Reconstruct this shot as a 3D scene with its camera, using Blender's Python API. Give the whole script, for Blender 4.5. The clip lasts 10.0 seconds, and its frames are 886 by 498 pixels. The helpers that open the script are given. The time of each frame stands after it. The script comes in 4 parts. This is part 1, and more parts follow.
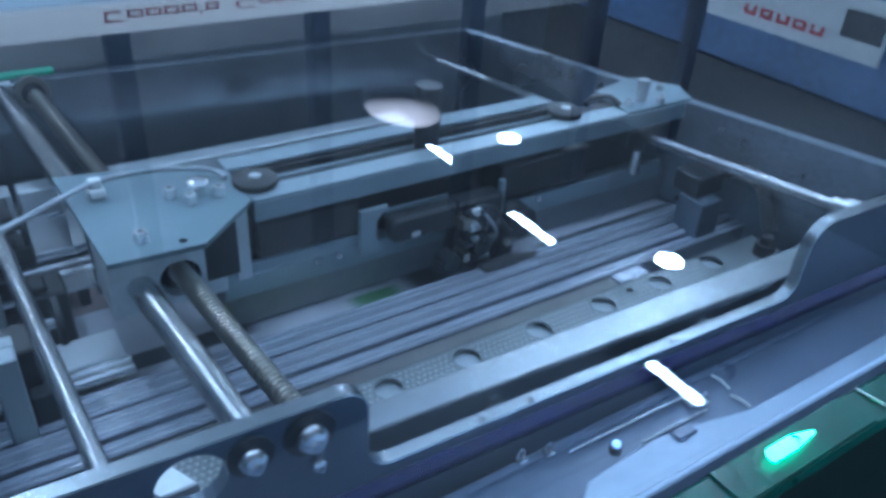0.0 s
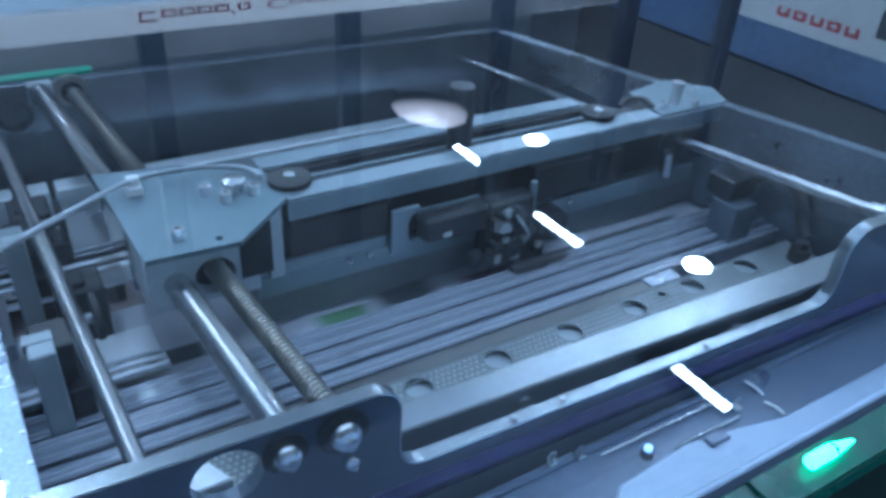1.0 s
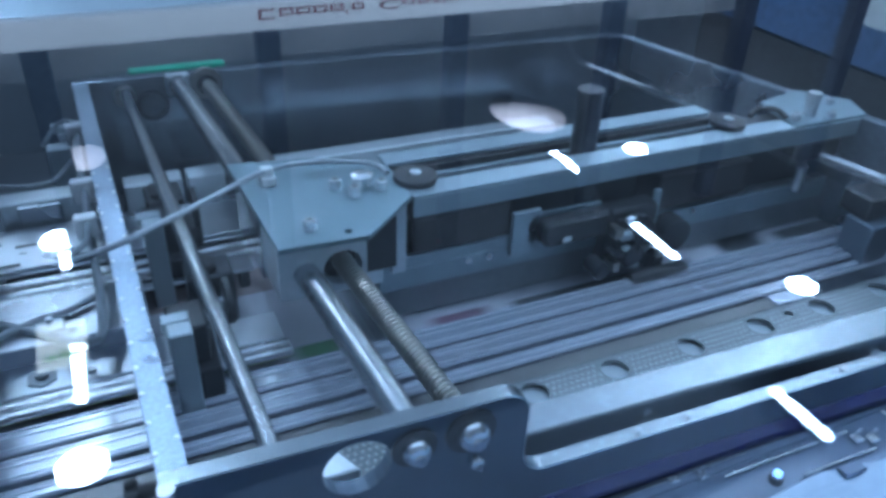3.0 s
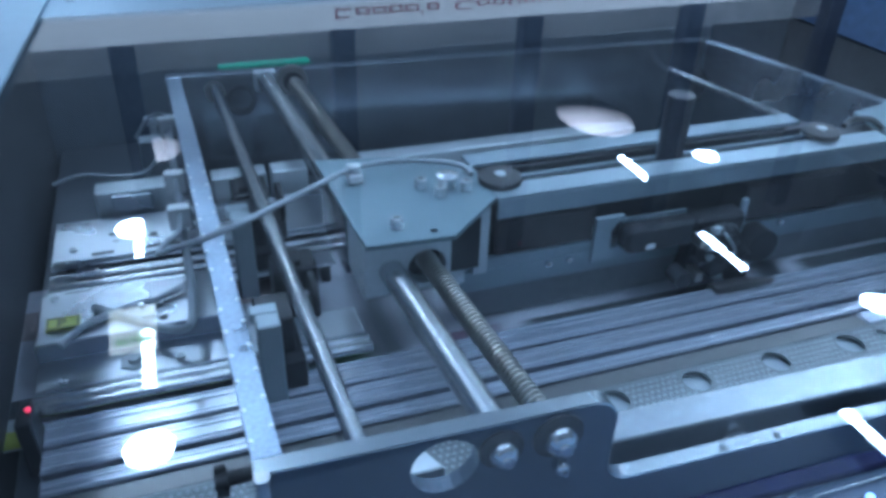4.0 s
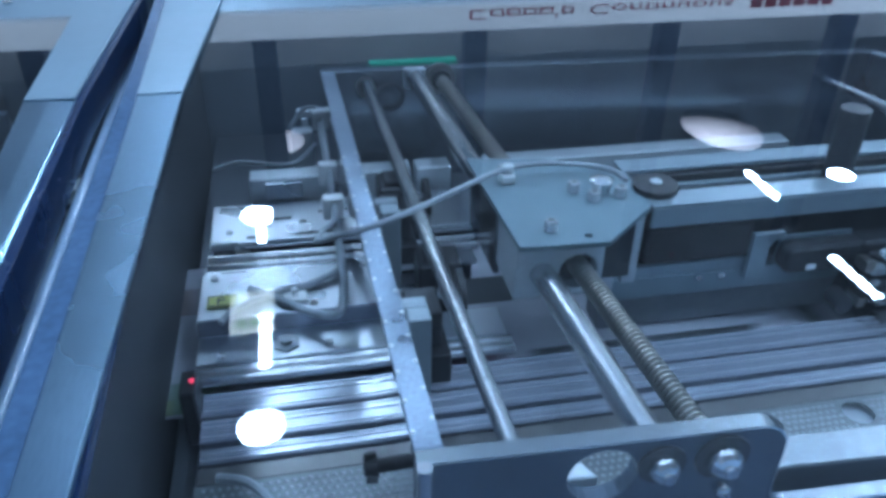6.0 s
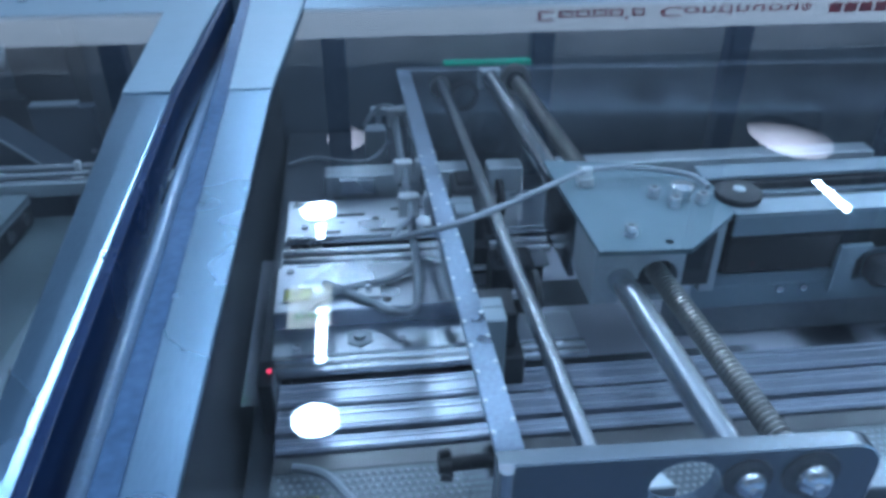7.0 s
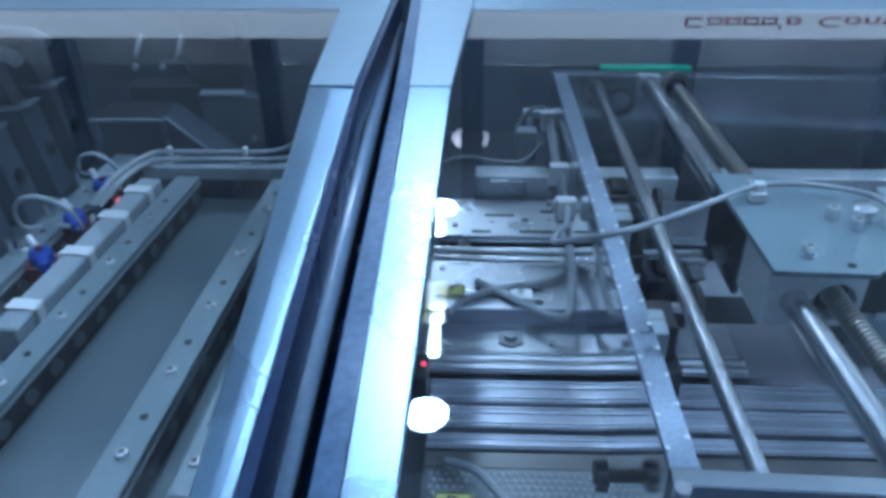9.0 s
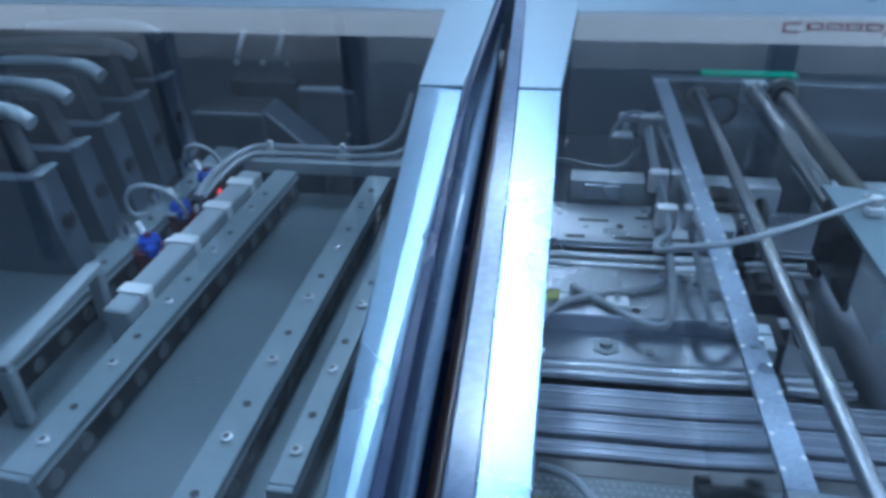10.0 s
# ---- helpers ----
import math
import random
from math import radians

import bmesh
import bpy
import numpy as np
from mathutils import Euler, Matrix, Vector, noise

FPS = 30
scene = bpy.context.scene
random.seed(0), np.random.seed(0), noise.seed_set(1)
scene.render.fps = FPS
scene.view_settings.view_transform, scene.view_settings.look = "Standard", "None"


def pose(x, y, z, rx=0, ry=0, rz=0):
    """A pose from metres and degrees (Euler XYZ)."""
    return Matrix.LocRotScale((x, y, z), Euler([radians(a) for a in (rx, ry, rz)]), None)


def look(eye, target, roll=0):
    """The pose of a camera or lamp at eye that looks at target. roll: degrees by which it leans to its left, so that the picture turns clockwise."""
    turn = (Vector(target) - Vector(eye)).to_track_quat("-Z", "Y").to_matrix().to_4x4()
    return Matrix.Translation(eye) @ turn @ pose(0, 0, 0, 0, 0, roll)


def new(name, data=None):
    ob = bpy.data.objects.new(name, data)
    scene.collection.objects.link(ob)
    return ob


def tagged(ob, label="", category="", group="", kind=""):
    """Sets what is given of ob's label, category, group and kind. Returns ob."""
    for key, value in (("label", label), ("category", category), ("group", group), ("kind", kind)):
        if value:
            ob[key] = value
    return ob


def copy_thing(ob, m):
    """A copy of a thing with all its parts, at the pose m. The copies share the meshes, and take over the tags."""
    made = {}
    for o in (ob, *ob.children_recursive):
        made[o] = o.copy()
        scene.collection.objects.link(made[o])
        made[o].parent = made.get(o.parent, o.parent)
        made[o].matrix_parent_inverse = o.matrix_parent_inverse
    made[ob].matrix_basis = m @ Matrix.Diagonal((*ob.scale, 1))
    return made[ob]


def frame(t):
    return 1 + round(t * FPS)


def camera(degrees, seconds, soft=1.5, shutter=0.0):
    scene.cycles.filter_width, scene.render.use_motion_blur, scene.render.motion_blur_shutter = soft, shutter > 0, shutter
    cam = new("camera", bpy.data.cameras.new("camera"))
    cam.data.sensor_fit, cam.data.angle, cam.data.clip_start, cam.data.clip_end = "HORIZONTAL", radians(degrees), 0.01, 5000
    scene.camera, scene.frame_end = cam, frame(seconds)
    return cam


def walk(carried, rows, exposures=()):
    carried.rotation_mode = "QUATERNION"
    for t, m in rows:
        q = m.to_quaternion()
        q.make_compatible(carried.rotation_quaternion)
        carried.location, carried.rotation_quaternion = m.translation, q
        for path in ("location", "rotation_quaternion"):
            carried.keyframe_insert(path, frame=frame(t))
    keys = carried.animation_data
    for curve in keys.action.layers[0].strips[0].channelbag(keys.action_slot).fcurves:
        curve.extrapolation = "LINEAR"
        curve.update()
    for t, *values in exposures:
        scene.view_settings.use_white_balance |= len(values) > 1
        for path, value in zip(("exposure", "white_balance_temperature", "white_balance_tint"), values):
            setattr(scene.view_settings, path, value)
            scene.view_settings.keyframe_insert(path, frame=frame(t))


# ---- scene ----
cam = camera(59.6, 10.0, 3.5, 0.5)
PATH = [
    (0, (-0.054, 0.103, 1.224), (0.924, 1.486, 0.16), 3.9),
    (0.5, (-0.055, 0.104, 1.224), (0.9, 1.501, 0.159), 3.7),
    (1, (-0.058, 0.105, 1.224), (0.867, 1.523, 0.158), 3.5),
    (1.5, (-0.061, 0.108, 1.224), (0.826, 1.547, 0.156), 3.4),
    (2, (-0.065, 0.11, 1.223), (0.782, 1.574, 0.156), 3.2),
    (2.5, (-0.07, 0.113, 1.221), (0.724, 1.606, 0.154), 2.9),
    (4, (-0.09, 0.121, 1.221), (0.501, 1.703, 0.149), 2.0),
    (4.5, (-0.096, 0.123, 1.22), (0.433, 1.726, 0.147), 1.8),
    (5, (-0.101, 0.125, 1.22), (0.367, 1.746, 0.146), 1.4),
    (5.5, (-0.108, 0.127, 1.219), (0.292, 1.767, 0.146), 1.1),
    (7, (-0.128, 0.13, 1.219), (0.068, 1.807, 0.146), 0.3),
    (7.5, (-0.135, 0.131, 1.219), (-0.007, 1.814, 0.146), 0.0),
    (8, (-0.142, 0.131, 1.219), (-0.082, 1.82, 0.148), -0.2),
    (8.5, (-0.149, 0.131, 1.219), (-0.166, 1.822, 0.15), -0.6),
    (9, (-0.156, 0.131, 1.219), (-0.243, 1.819, 0.151), -0.8),
    (9.5, (-0.165, 0.131, 1.22), (-0.338, 1.813, 0.153), -1.2),
    (10, (-0.173, 0.13, 1.22), (-0.437, 1.802, 0.154), -1.6),
]
walk(cam, [(t, look(eye, target, roll)) for t, eye, target, roll in PATH], [(0.0, 0.38, 4630, 3), (10.0, 0.38, 4630, 3)])


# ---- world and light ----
# added even glow stands for the hall's ambient; the hall has no roof
world = bpy.data.worlds.new("hall_ambient")
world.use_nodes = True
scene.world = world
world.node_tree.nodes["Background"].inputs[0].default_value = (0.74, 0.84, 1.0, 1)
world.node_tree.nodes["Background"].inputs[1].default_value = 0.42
BED = 0.915
GLASS = 1.078


# ---- materials ----
def material(name, base, rough=0.5, metal=0.0, vary=0.15, scale=60.0, bump=0.05, stretch=(1, 1, 1), rough_vary=0.05, spec=0.5):
    """A surface with two scales of uneven colour and gloss, and a fine relief."""
    m = bpy.data.materials.new(name)
    m.use_nodes = True
    nt = m.node_tree
    bsdf = nt.nodes["Principled BSDF"]
    mapping = nt.nodes.new("ShaderNodeMapping")
    mapping.inputs["Scale"].default_value = stretch
    geo = nt.nodes.new("ShaderNodeNewGeometry")
    nt.links.new(geo.outputs["Position"], mapping.inputs["Vector"])
    fine = nt.nodes.new("ShaderNodeTexNoise")
    fine.inputs["Scale"].default_value = scale * 8
    fine.inputs["Detail"].default_value = 3
    broad = nt.nodes.new("ShaderNodeTexNoise")
    broad.inputs["Scale"].default_value = scale * 0.5
    broad.inputs["Detail"].default_value = 4
    nt.links.new(mapping.outputs["Vector"], fine.inputs["Vector"])
    nt.links.new(geo.outputs["Position"], broad.inputs["Vector"])
    mix = nt.nodes.new("ShaderNodeMath")
    mix.operation = "ADD"
    nt.links.new(fine.outputs["Fac"], mix.inputs[0])
    nt.links.new(broad.outputs["Fac"], mix.inputs[1])
    ramp = nt.nodes.new("ShaderNodeMapRange")
    ramp.inputs["From Min"].default_value, ramp.inputs["From Max"].default_value = 0.6, 1.4
    ramp.inputs["To Min"].default_value, ramp.inputs["To Max"].default_value = 1 - vary, 1 + vary
    nt.links.new(mix.outputs[0], ramp.inputs["Value"])
    mul = nt.nodes.new("ShaderNodeVectorMath")
    mul.operation = "SCALE"
    mul.inputs[0].default_value = base
    nt.links.new(ramp.outputs[0], mul.inputs["Scale"])
    nt.links.new(mul.outputs[0], bsdf.inputs["Base Color"])
    rr = nt.nodes.new("ShaderNodeMapRange")
    rr.inputs["From Min"].default_value, rr.inputs["From Max"].default_value = 0.3, 0.7
    rr.inputs["To Min"].default_value, rr.inputs["To Max"].default_value = max(0.03, rough - rough_vary), min(1, rough + rough_vary)
    nt.links.new(broad.outputs["Fac"], rr.inputs["Value"])
    nt.links.new(rr.outputs[0], bsdf.inputs["Roughness"])
    bsdf.inputs["Metallic"].default_value = metal
    bsdf.inputs["Specular IOR Level"].default_value = spec
    if bump:
        b = nt.nodes.new("ShaderNodeBump")
        b.inputs["Strength"].default_value = bump
        b.inputs["Distance"].default_value = 0.001
        nt.links.new(fine.outputs["Fac"], b.inputs["Height"])
        nt.links.new(b.outputs["Normal"], bsdf.inputs["Normal"])
    return m


def glowing(name, colour, strength):
    m = bpy.data.materials.new(name)
    m.use_nodes = True
    bsdf = m.node_tree.nodes["Principled BSDF"]
    bsdf.inputs["Base Color"].default_value = (*colour, 1)
    bsdf.inputs["Emission Color"].default_value = (*colour, 1)
    bsdf.inputs["Emission Strength"].default_value = strength
    return m


def clear(name, tint, rough=0.0, ior=1.32):
    m = bpy.data.materials.new(name)
    m.use_nodes = True
    bsdf = m.node_tree.nodes["Principled BSDF"]
    bsdf.inputs["Base Color"].default_value = (*tint, 1)
    bsdf.inputs["Transmission Weight"].default_value = 1
    bsdf.inputs["Roughness"].default_value = rough
    bsdf.inputs["IOR"].default_value = ior
    return m


ALU = material("brushed_aluminium", (0.50, 0.54, 0.57), 0.24, 1.0, 0.05, 40, 0.02, (1, 12, 12), 0.02)
ALU_Y = material("blotchy_aluminium", (0.30, 0.35, 0.43), 0.40, 0.8, 0.28, 70, 0.05, (1, 1, 1), 0.14)
CAST = material("milled_aluminium", (0.50, 0.54, 0.57), 0.40, 0.45, 0.12, 50, 0.08)
SHAFT = material("ground_shaft_steel", (0.56, 0.575, 0.59), 0.24, 1.0, 0.08, 30, 0.02, (20, 1, 20), 0.04)
NICKEL = material("nickel_screw", (0.74, 0.77, 0.80), 0.24, 0.6, 0.05, 60, 0.02)
MIRROR = material("polished_plate", (0.62, 0.65, 0.69), 0.08, 1.0, 0.08, 30, 0.02)
# darker copy of MIRROR: the block side's dark reflections are in its colour
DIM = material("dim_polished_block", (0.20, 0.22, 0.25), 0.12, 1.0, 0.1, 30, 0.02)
MOTOR = material("black_motor_case", (0.028, 0.024, 0.025), 0.32, 0.0, 0.2, 50, 0.04)
DARKBROWN = material("dark_brown_board", (0.035, 0.034, 0.036), 0.6, 0.0, 0.6, 4, 0.0)
STEEL = material("polished_steel", (0.72, 0.73, 0.74), 0.21, 1.0, 0.06, 30, 0.02, (20, 1, 20), 0.05)
SCREW = material("lead_screw_steel", (0.46, 0.44, 0.40), 0.30, 1.0, 0.05, 60, 0.02, (1, 1, 1), 0.02)
PLATE = material("grey_painted_steel", (0.122, 0.162, 0.188), 0.40, 0.0, 0.08, 30, 0.03)
PANEL = material("dark_anodised_panel", (0.07, 0.092, 0.13), 0.38, 0.3, 0.12, 30, 0.04)
REAR = material("grey_rear_panel", (0.115, 0.14, 0.175), 0.36, 0.3, 0.16, 22, 0.04)
BLACK = material("black_plastic", (0.018, 0.019, 0.022), 0.4, 0.0, 0.2, 80, 0.1)
RUBBER = material("black_rubber", (0.02, 0.02, 0.022), 0.7, 0.0, 0.2, 90, 0.15)
DARK = material("dark_housing", (0.034, 0.037, 0.044), 0.55, 0.2, 0.2, 40, 0.05)
WHITE = material("white_plastic", (0.60, 0.62, 0.63), 0.4, 0.0, 0.05, 60, 0.03)
CABLE = material("grey_cable", (0.24, 0.265, 0.29), 0.5, 0.0, 0.08, 80, 0.05)
SHEET = material("satin_sheet_steel", (0.54, 0.57, 0.61), 0.28, 1.0, 0.06, 25, 0.02, (2, 10, 10), 0.03)
STRIPS = material("satin_lid_frame", (0.25, 0.34, 0.45), 0.28, 1.0, 0.10, 24, 0.03, (10, 1, 10), 0.04)
GLASSM = clear("clear_acrylic", (0.97, 0.985, 1.0))


def smudge_hazed(m, least, most, scale):
    """A thin film of dust and wiped smears on a clear sheet, with haze painted in to lift the darks."""
    nt = m.node_tree
    out = nt.nodes["Material Output"]
    geo = nt.nodes.new("ShaderNodeNewGeometry")
    mapping = nt.nodes.new("ShaderNodeMapping")
    mapping.inputs["Scale"].default_value = (1.0, 0.22, 1.0)
    mapping.inputs["Rotation"].default_value = (0, 0, 0.5)
    noise = nt.nodes.new("ShaderNodeTexNoise")
    noise.inputs["Scale"].default_value, noise.inputs["Detail"].default_value = scale, 5
    fall = nt.nodes.new("ShaderNodeMapRange")
    fall.inputs["From Min"].default_value, fall.inputs["From Max"].default_value = 0.38, 0.72
    fall.inputs["To Min"].default_value, fall.inputs["To Max"].default_value = least, most
    film = nt.nodes.new("ShaderNodeBsdfDiffuse")
    film.inputs["Color"].default_value = (0.72, 0.78, 0.84, 1)
    both = nt.nodes.new("ShaderNodeMixShader")
    nt.links.new(geo.outputs["Position"], mapping.inputs["Vector"])
    nt.links.new(mapping.outputs["Vector"], noise.inputs["Vector"])
    nt.links.new(noise.outputs["Fac"], fall.inputs["Value"])
    nt.links.new(fall.outputs[0], both.inputs["Fac"])
    nt.links.new(nt.nodes["Principled BSDF"].outputs[0], both.inputs[1])
    nt.links.new(film.outputs[0], both.inputs[2])
    nt.links.new(both.outputs[0], out.inputs["Surface"])


smudge_hazed(GLASSM, 0.0, 0.008, 22.0)
NAVY = material("navy_rail", (0.001, 0.002, 0.03), 0.6, 0.0, 0.2, 30, 0.02, spec=0.1)
GREEND = material("dark_green_panel", (0.008, 0.058, 0.042), 0.3, 0.0, 0.2, 30, 0.02)
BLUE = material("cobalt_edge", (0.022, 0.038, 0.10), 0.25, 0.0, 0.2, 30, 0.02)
PAPER = material("white_paper", (0.30, 0.31, 0.35), 0.6, 0.0, 0.03, 60, 0.03)
LAMP = glowing("lamp_glow", (0.90, 0.96, 1.0), 118.0)
GLOW = glowing("panel_glow", (1.0, 0.86, 0.84), 1.6)
GLOW.node_tree.nodes["Principled BSDF"].inputs["Base Color"].default_value = (0.5, 0.48, 0.47, 1)
glow_at = GLOW.node_tree.nodes.new("ShaderNodeTexCoord")
glow_shift = GLOW.node_tree.nodes.new("ShaderNodeVectorMath")
glow_shift.inputs[1].default_value = (0.08, 0.06, 0)
glow_len = GLOW.node_tree.nodes.new("ShaderNodeVectorMath")
glow_len.operation = "LENGTH"
glow_fall = GLOW.node_tree.nodes.new("ShaderNodeMapRange")  # a soft diffuser, brightest over its bulb
glow_fall.inputs["From Max"].default_value = 0.30
glow_fall.inputs["To Min"].default_value, glow_fall.inputs["To Max"].default_value = 3.8, 0.0
GLOW.node_tree.links.new(glow_at.outputs["Object"], glow_shift.inputs[0])
GLOW.node_tree.links.new(glow_shift.outputs[0], glow_len.inputs[0])
GLOW.node_tree.links.new(glow_len.outputs["Value"], glow_fall.inputs["Value"])
GLOW.node_tree.links.new(glow_fall.outputs[0], GLOW.node_tree.nodes["Principled BSDF"].inputs["Emission Strength"])
POST = material("dark_blue_post", (0.045, 0.052, 0.085), 0.4, 0.0, 0.2, 5, 0.0)
STAND = material("grey_stand_wall", (0.47, 0.46, 0.46), 0.6, 0.0, 0.25, 2.5, 0.0)
SIDE = material("blue_stand_wall", (0.085, 0.135, 0.26), 0.5, 0.0, 0.55, 5.0, 0.0)
SIDEPLATE = material("dark_blotchy_plate", (0.19, 0.22, 0.27), 0.30, 0.8, 0.3, 40, 0.05)
MESH = material("pearl_mesh", (0.13, 0.145, 0.155), 0.45, 0.3, 0.1, 40, 0.05)
YELLOW = material("yellow_tag", (0.36, 0.38, 0.08), 0.5, 0.0, 0.1, 60, 0.02)
BLUECAP = material("blue_valve_cap", (0.02, 0.05, 0.32), 0.35, 0.0, 0.1, 60, 0.02)
MAROON = material("maroon_valve", (0.10, 0.02, 0.03), 0.45, 0.0, 0.15, 60, 0.02)
DUCT = material("light_grey_duct", (0.25, 0.285, 0.31), 0.45, 0.0, 0.06, 40, 0.03)
GREENLED = glowing("green_led", (0.22, 1.0, 0.45), 6.0)
BLUELED = glowing("blue_white_led", (0.42, 0.60, 1.0), 1.1)
REDLED = glowing("red_led", (1.0, 0.05, 0.1), 0.7)
BEIGE = glowing("beige_panel_glow", (1.0, 0.95, 0.78), 4.2)
OLIVE = glowing("green_mark_glow", (0.25, 0.42, 0.12), 4.0)
BEAM = material("grey_brushed_beam", (0.29, 0.345, 0.385), 0.36, 0.5, 0.06, 40, 0.04, (1, 12, 12))
BACKM = material("polished_back_plate", (0.38, 0.42, 0.47), 0.18, 0.85, 0.12, 16, 0.03)
DARKPOST = material("dark_grey_post", (0.02, 0.02, 0.025), 0.5, 0.0, 0.15, 60, 0.05)
TRAY = material("dull_tray", (0.09, 0.10, 0.115), 0.45, 0.6, 0.15, 20, 0.05)
# lighter copy of STRIPM, with the ribs' streak highlights in its colour
RIDGE = material("highlit_ridge", (0.74, 0.77, 0.85), 0.20, 0.7, 0.05, 40, 0.0)
LOWER = material("dull_lower_bar", (0.24, 0.255, 0.275), 0.42, 0.45, 0.14, 30, 0.05)
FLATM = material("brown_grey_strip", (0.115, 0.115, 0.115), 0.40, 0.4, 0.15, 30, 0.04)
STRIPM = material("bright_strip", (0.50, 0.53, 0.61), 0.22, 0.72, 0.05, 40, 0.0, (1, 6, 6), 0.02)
DUCTD = material("mid_grey_bracket", (0.20, 0.22, 0.24), 0.45, 0.3, 0.1, 40, 0.04)
HINGE = material("pale_hinge_paint", (0.28, 0.36, 0.43), 0.36, 0.45, 0.05, 18, 0.03)
REDGLOW = glowing("dim_red_light", (1.0, 0.06, 0.05), 0.8)
SEAL = material("blue_seal", (0.36, 0.46, 0.62), 0.16, 0.0, 0.15, 60, 0.02)
GLEAM = material("gleam_plate", (0.22, 0.27, 0.35), 0.35, 0.0, 0.12, 14, 0.03)
LEDGE = material("blue_grey_ledge", (0.085, 0.105, 0.155), 0.3, 0.2, 0.2, 25, 0.04)
RAIL = material("pale_rail_paint", (0.19, 0.23, 0.255), 0.42, 0.35, 0.07, 35, 0.04)
ROLL = material("grey_roller", (0.12, 0.124, 0.13), 0.55, 0.0, 0.12, 60, 0.05)
TABLE = material("blue_grey_table", (0.115, 0.143, 0.158), 0.42, 0.45, 0.08, 14, 0.04)
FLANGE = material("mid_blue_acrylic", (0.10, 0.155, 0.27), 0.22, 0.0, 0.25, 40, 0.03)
UMBER = material("dark_brown_wire", (0.035, 0.02, 0.022), 0.4, 0.0, 0.2, 60, 0.02)
MODULE = material("slate_module", (0.085, 0.105, 0.135), 0.45, 0.3, 0.12, 25, 0.04)
HOSEM = material("pale_hose", (0.36, 0.40, 0.43), 0.25, 0.0, 0.06, 60, 0.02)
DIAM = material("pearl_diamond", (0.24, 0.26, 0.275), 0.35, 0.3, 0.1, 60, 0.0)
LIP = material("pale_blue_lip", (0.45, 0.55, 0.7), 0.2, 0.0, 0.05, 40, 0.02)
HALL = material("grey_hall_wall", (0.44, 0.43, 0.42), 0.7, 0.0, 0.25, 0.8, 0.0)
FLOOR = material("grey_carpet", (0.12, 0.13, 0.15), 0.9, 0.0, 0.2, 6, 0.1)
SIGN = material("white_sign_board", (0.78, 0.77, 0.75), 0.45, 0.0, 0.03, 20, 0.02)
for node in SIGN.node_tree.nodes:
    if node.type == "BSDF_PRINCIPLED":  # emission added so the plain board shows bright in the lid
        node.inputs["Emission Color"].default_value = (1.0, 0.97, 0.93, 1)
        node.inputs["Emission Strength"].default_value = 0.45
RED = material("red_print", (0.42, 0.04, 0.05), 0.5, 0.0, 0.1, 60, 0.0)
GREEN = material("green_plastic", (0.02, 0.30, 0.16), 0.45, 0.0, 0.1, 60, 0.02)


# ---- mesh helpers ----
def box(bm, x0, x1, y0, y1, z0, z1, bev=0.0006, seg=1):
    vs = [bm.verts.new((x, y, z)) for x in (x0, x1) for y in (y0, y1) for z in (z0, z1)]
    fs = [bm.faces.new([vs[i] for i in q]) for q in ((0, 1, 3, 2), (4, 6, 7, 5), (0, 4, 5, 1), (2, 3, 7, 6), (0, 2, 6, 4), (1, 5, 7, 3))]
    if bev:
        es = list({e for f in fs for e in f.edges})
        bmesh.ops.bevel(bm, geom=es, offset=bev, segments=seg, profile=0.5, affect="EDGES")
    return bm


def rod(bm, a, b, r, seg=20, r2=None):
    """A cylinder or cone from a to b."""
    a, b = Vector(a), Vector(b)
    q = (b - a).to_track_quat("Z", "Y").to_matrix().to_4x4()
    m = Matrix.Translation((a + b) / 2) @ q
    bmesh.ops.create_cone(bm, cap_ends=True, segments=seg, radius1=r, radius2=r if r2 is None else r2, depth=(b - a).length, matrix=m)
    return bm


def prism(bm, outline, axis, lo, hi, bev=0.0):
    """A flat outline pushed along an axis: 'z' outline is (x, y), 'y' is (x, z), 'x' is (y, z)."""
    def at(p, h):
        return {"z": (p[0], p[1], h), "y": (p[0], h, p[1]), "x": (h, p[0], p[1])}[axis]
    low = [bm.verts.new(at(p, lo)) for p in outline]
    top = [bm.verts.new(at(p, hi)) for p in outline]
    n = len(outline)
    fs = [bm.faces.new(low), bm.faces.new(top[::-1])]
    for i in range(n):
        fs.append(bm.faces.new((low[i], top[i], top[(i + 1) % n], low[(i + 1) % n])))
    bmesh.ops.recalc_face_normals(bm, faces=fs)
    if bev:
        es = list(set(fs[0].edges) | set(fs[1].edges))
        bmesh.ops.bevel(bm, geom=es, offset=bev, segments=1, affect="EDGES")
    return bm


def arc(cx, cy, r, a0, a1, n=8):
    return [(cx + r * math.cos(radians(a0 + (a1 - a0) * i / n)), cy + r * math.sin(radians(a0 + (a1 - a0) * i / n))) for i in range(n + 1)]


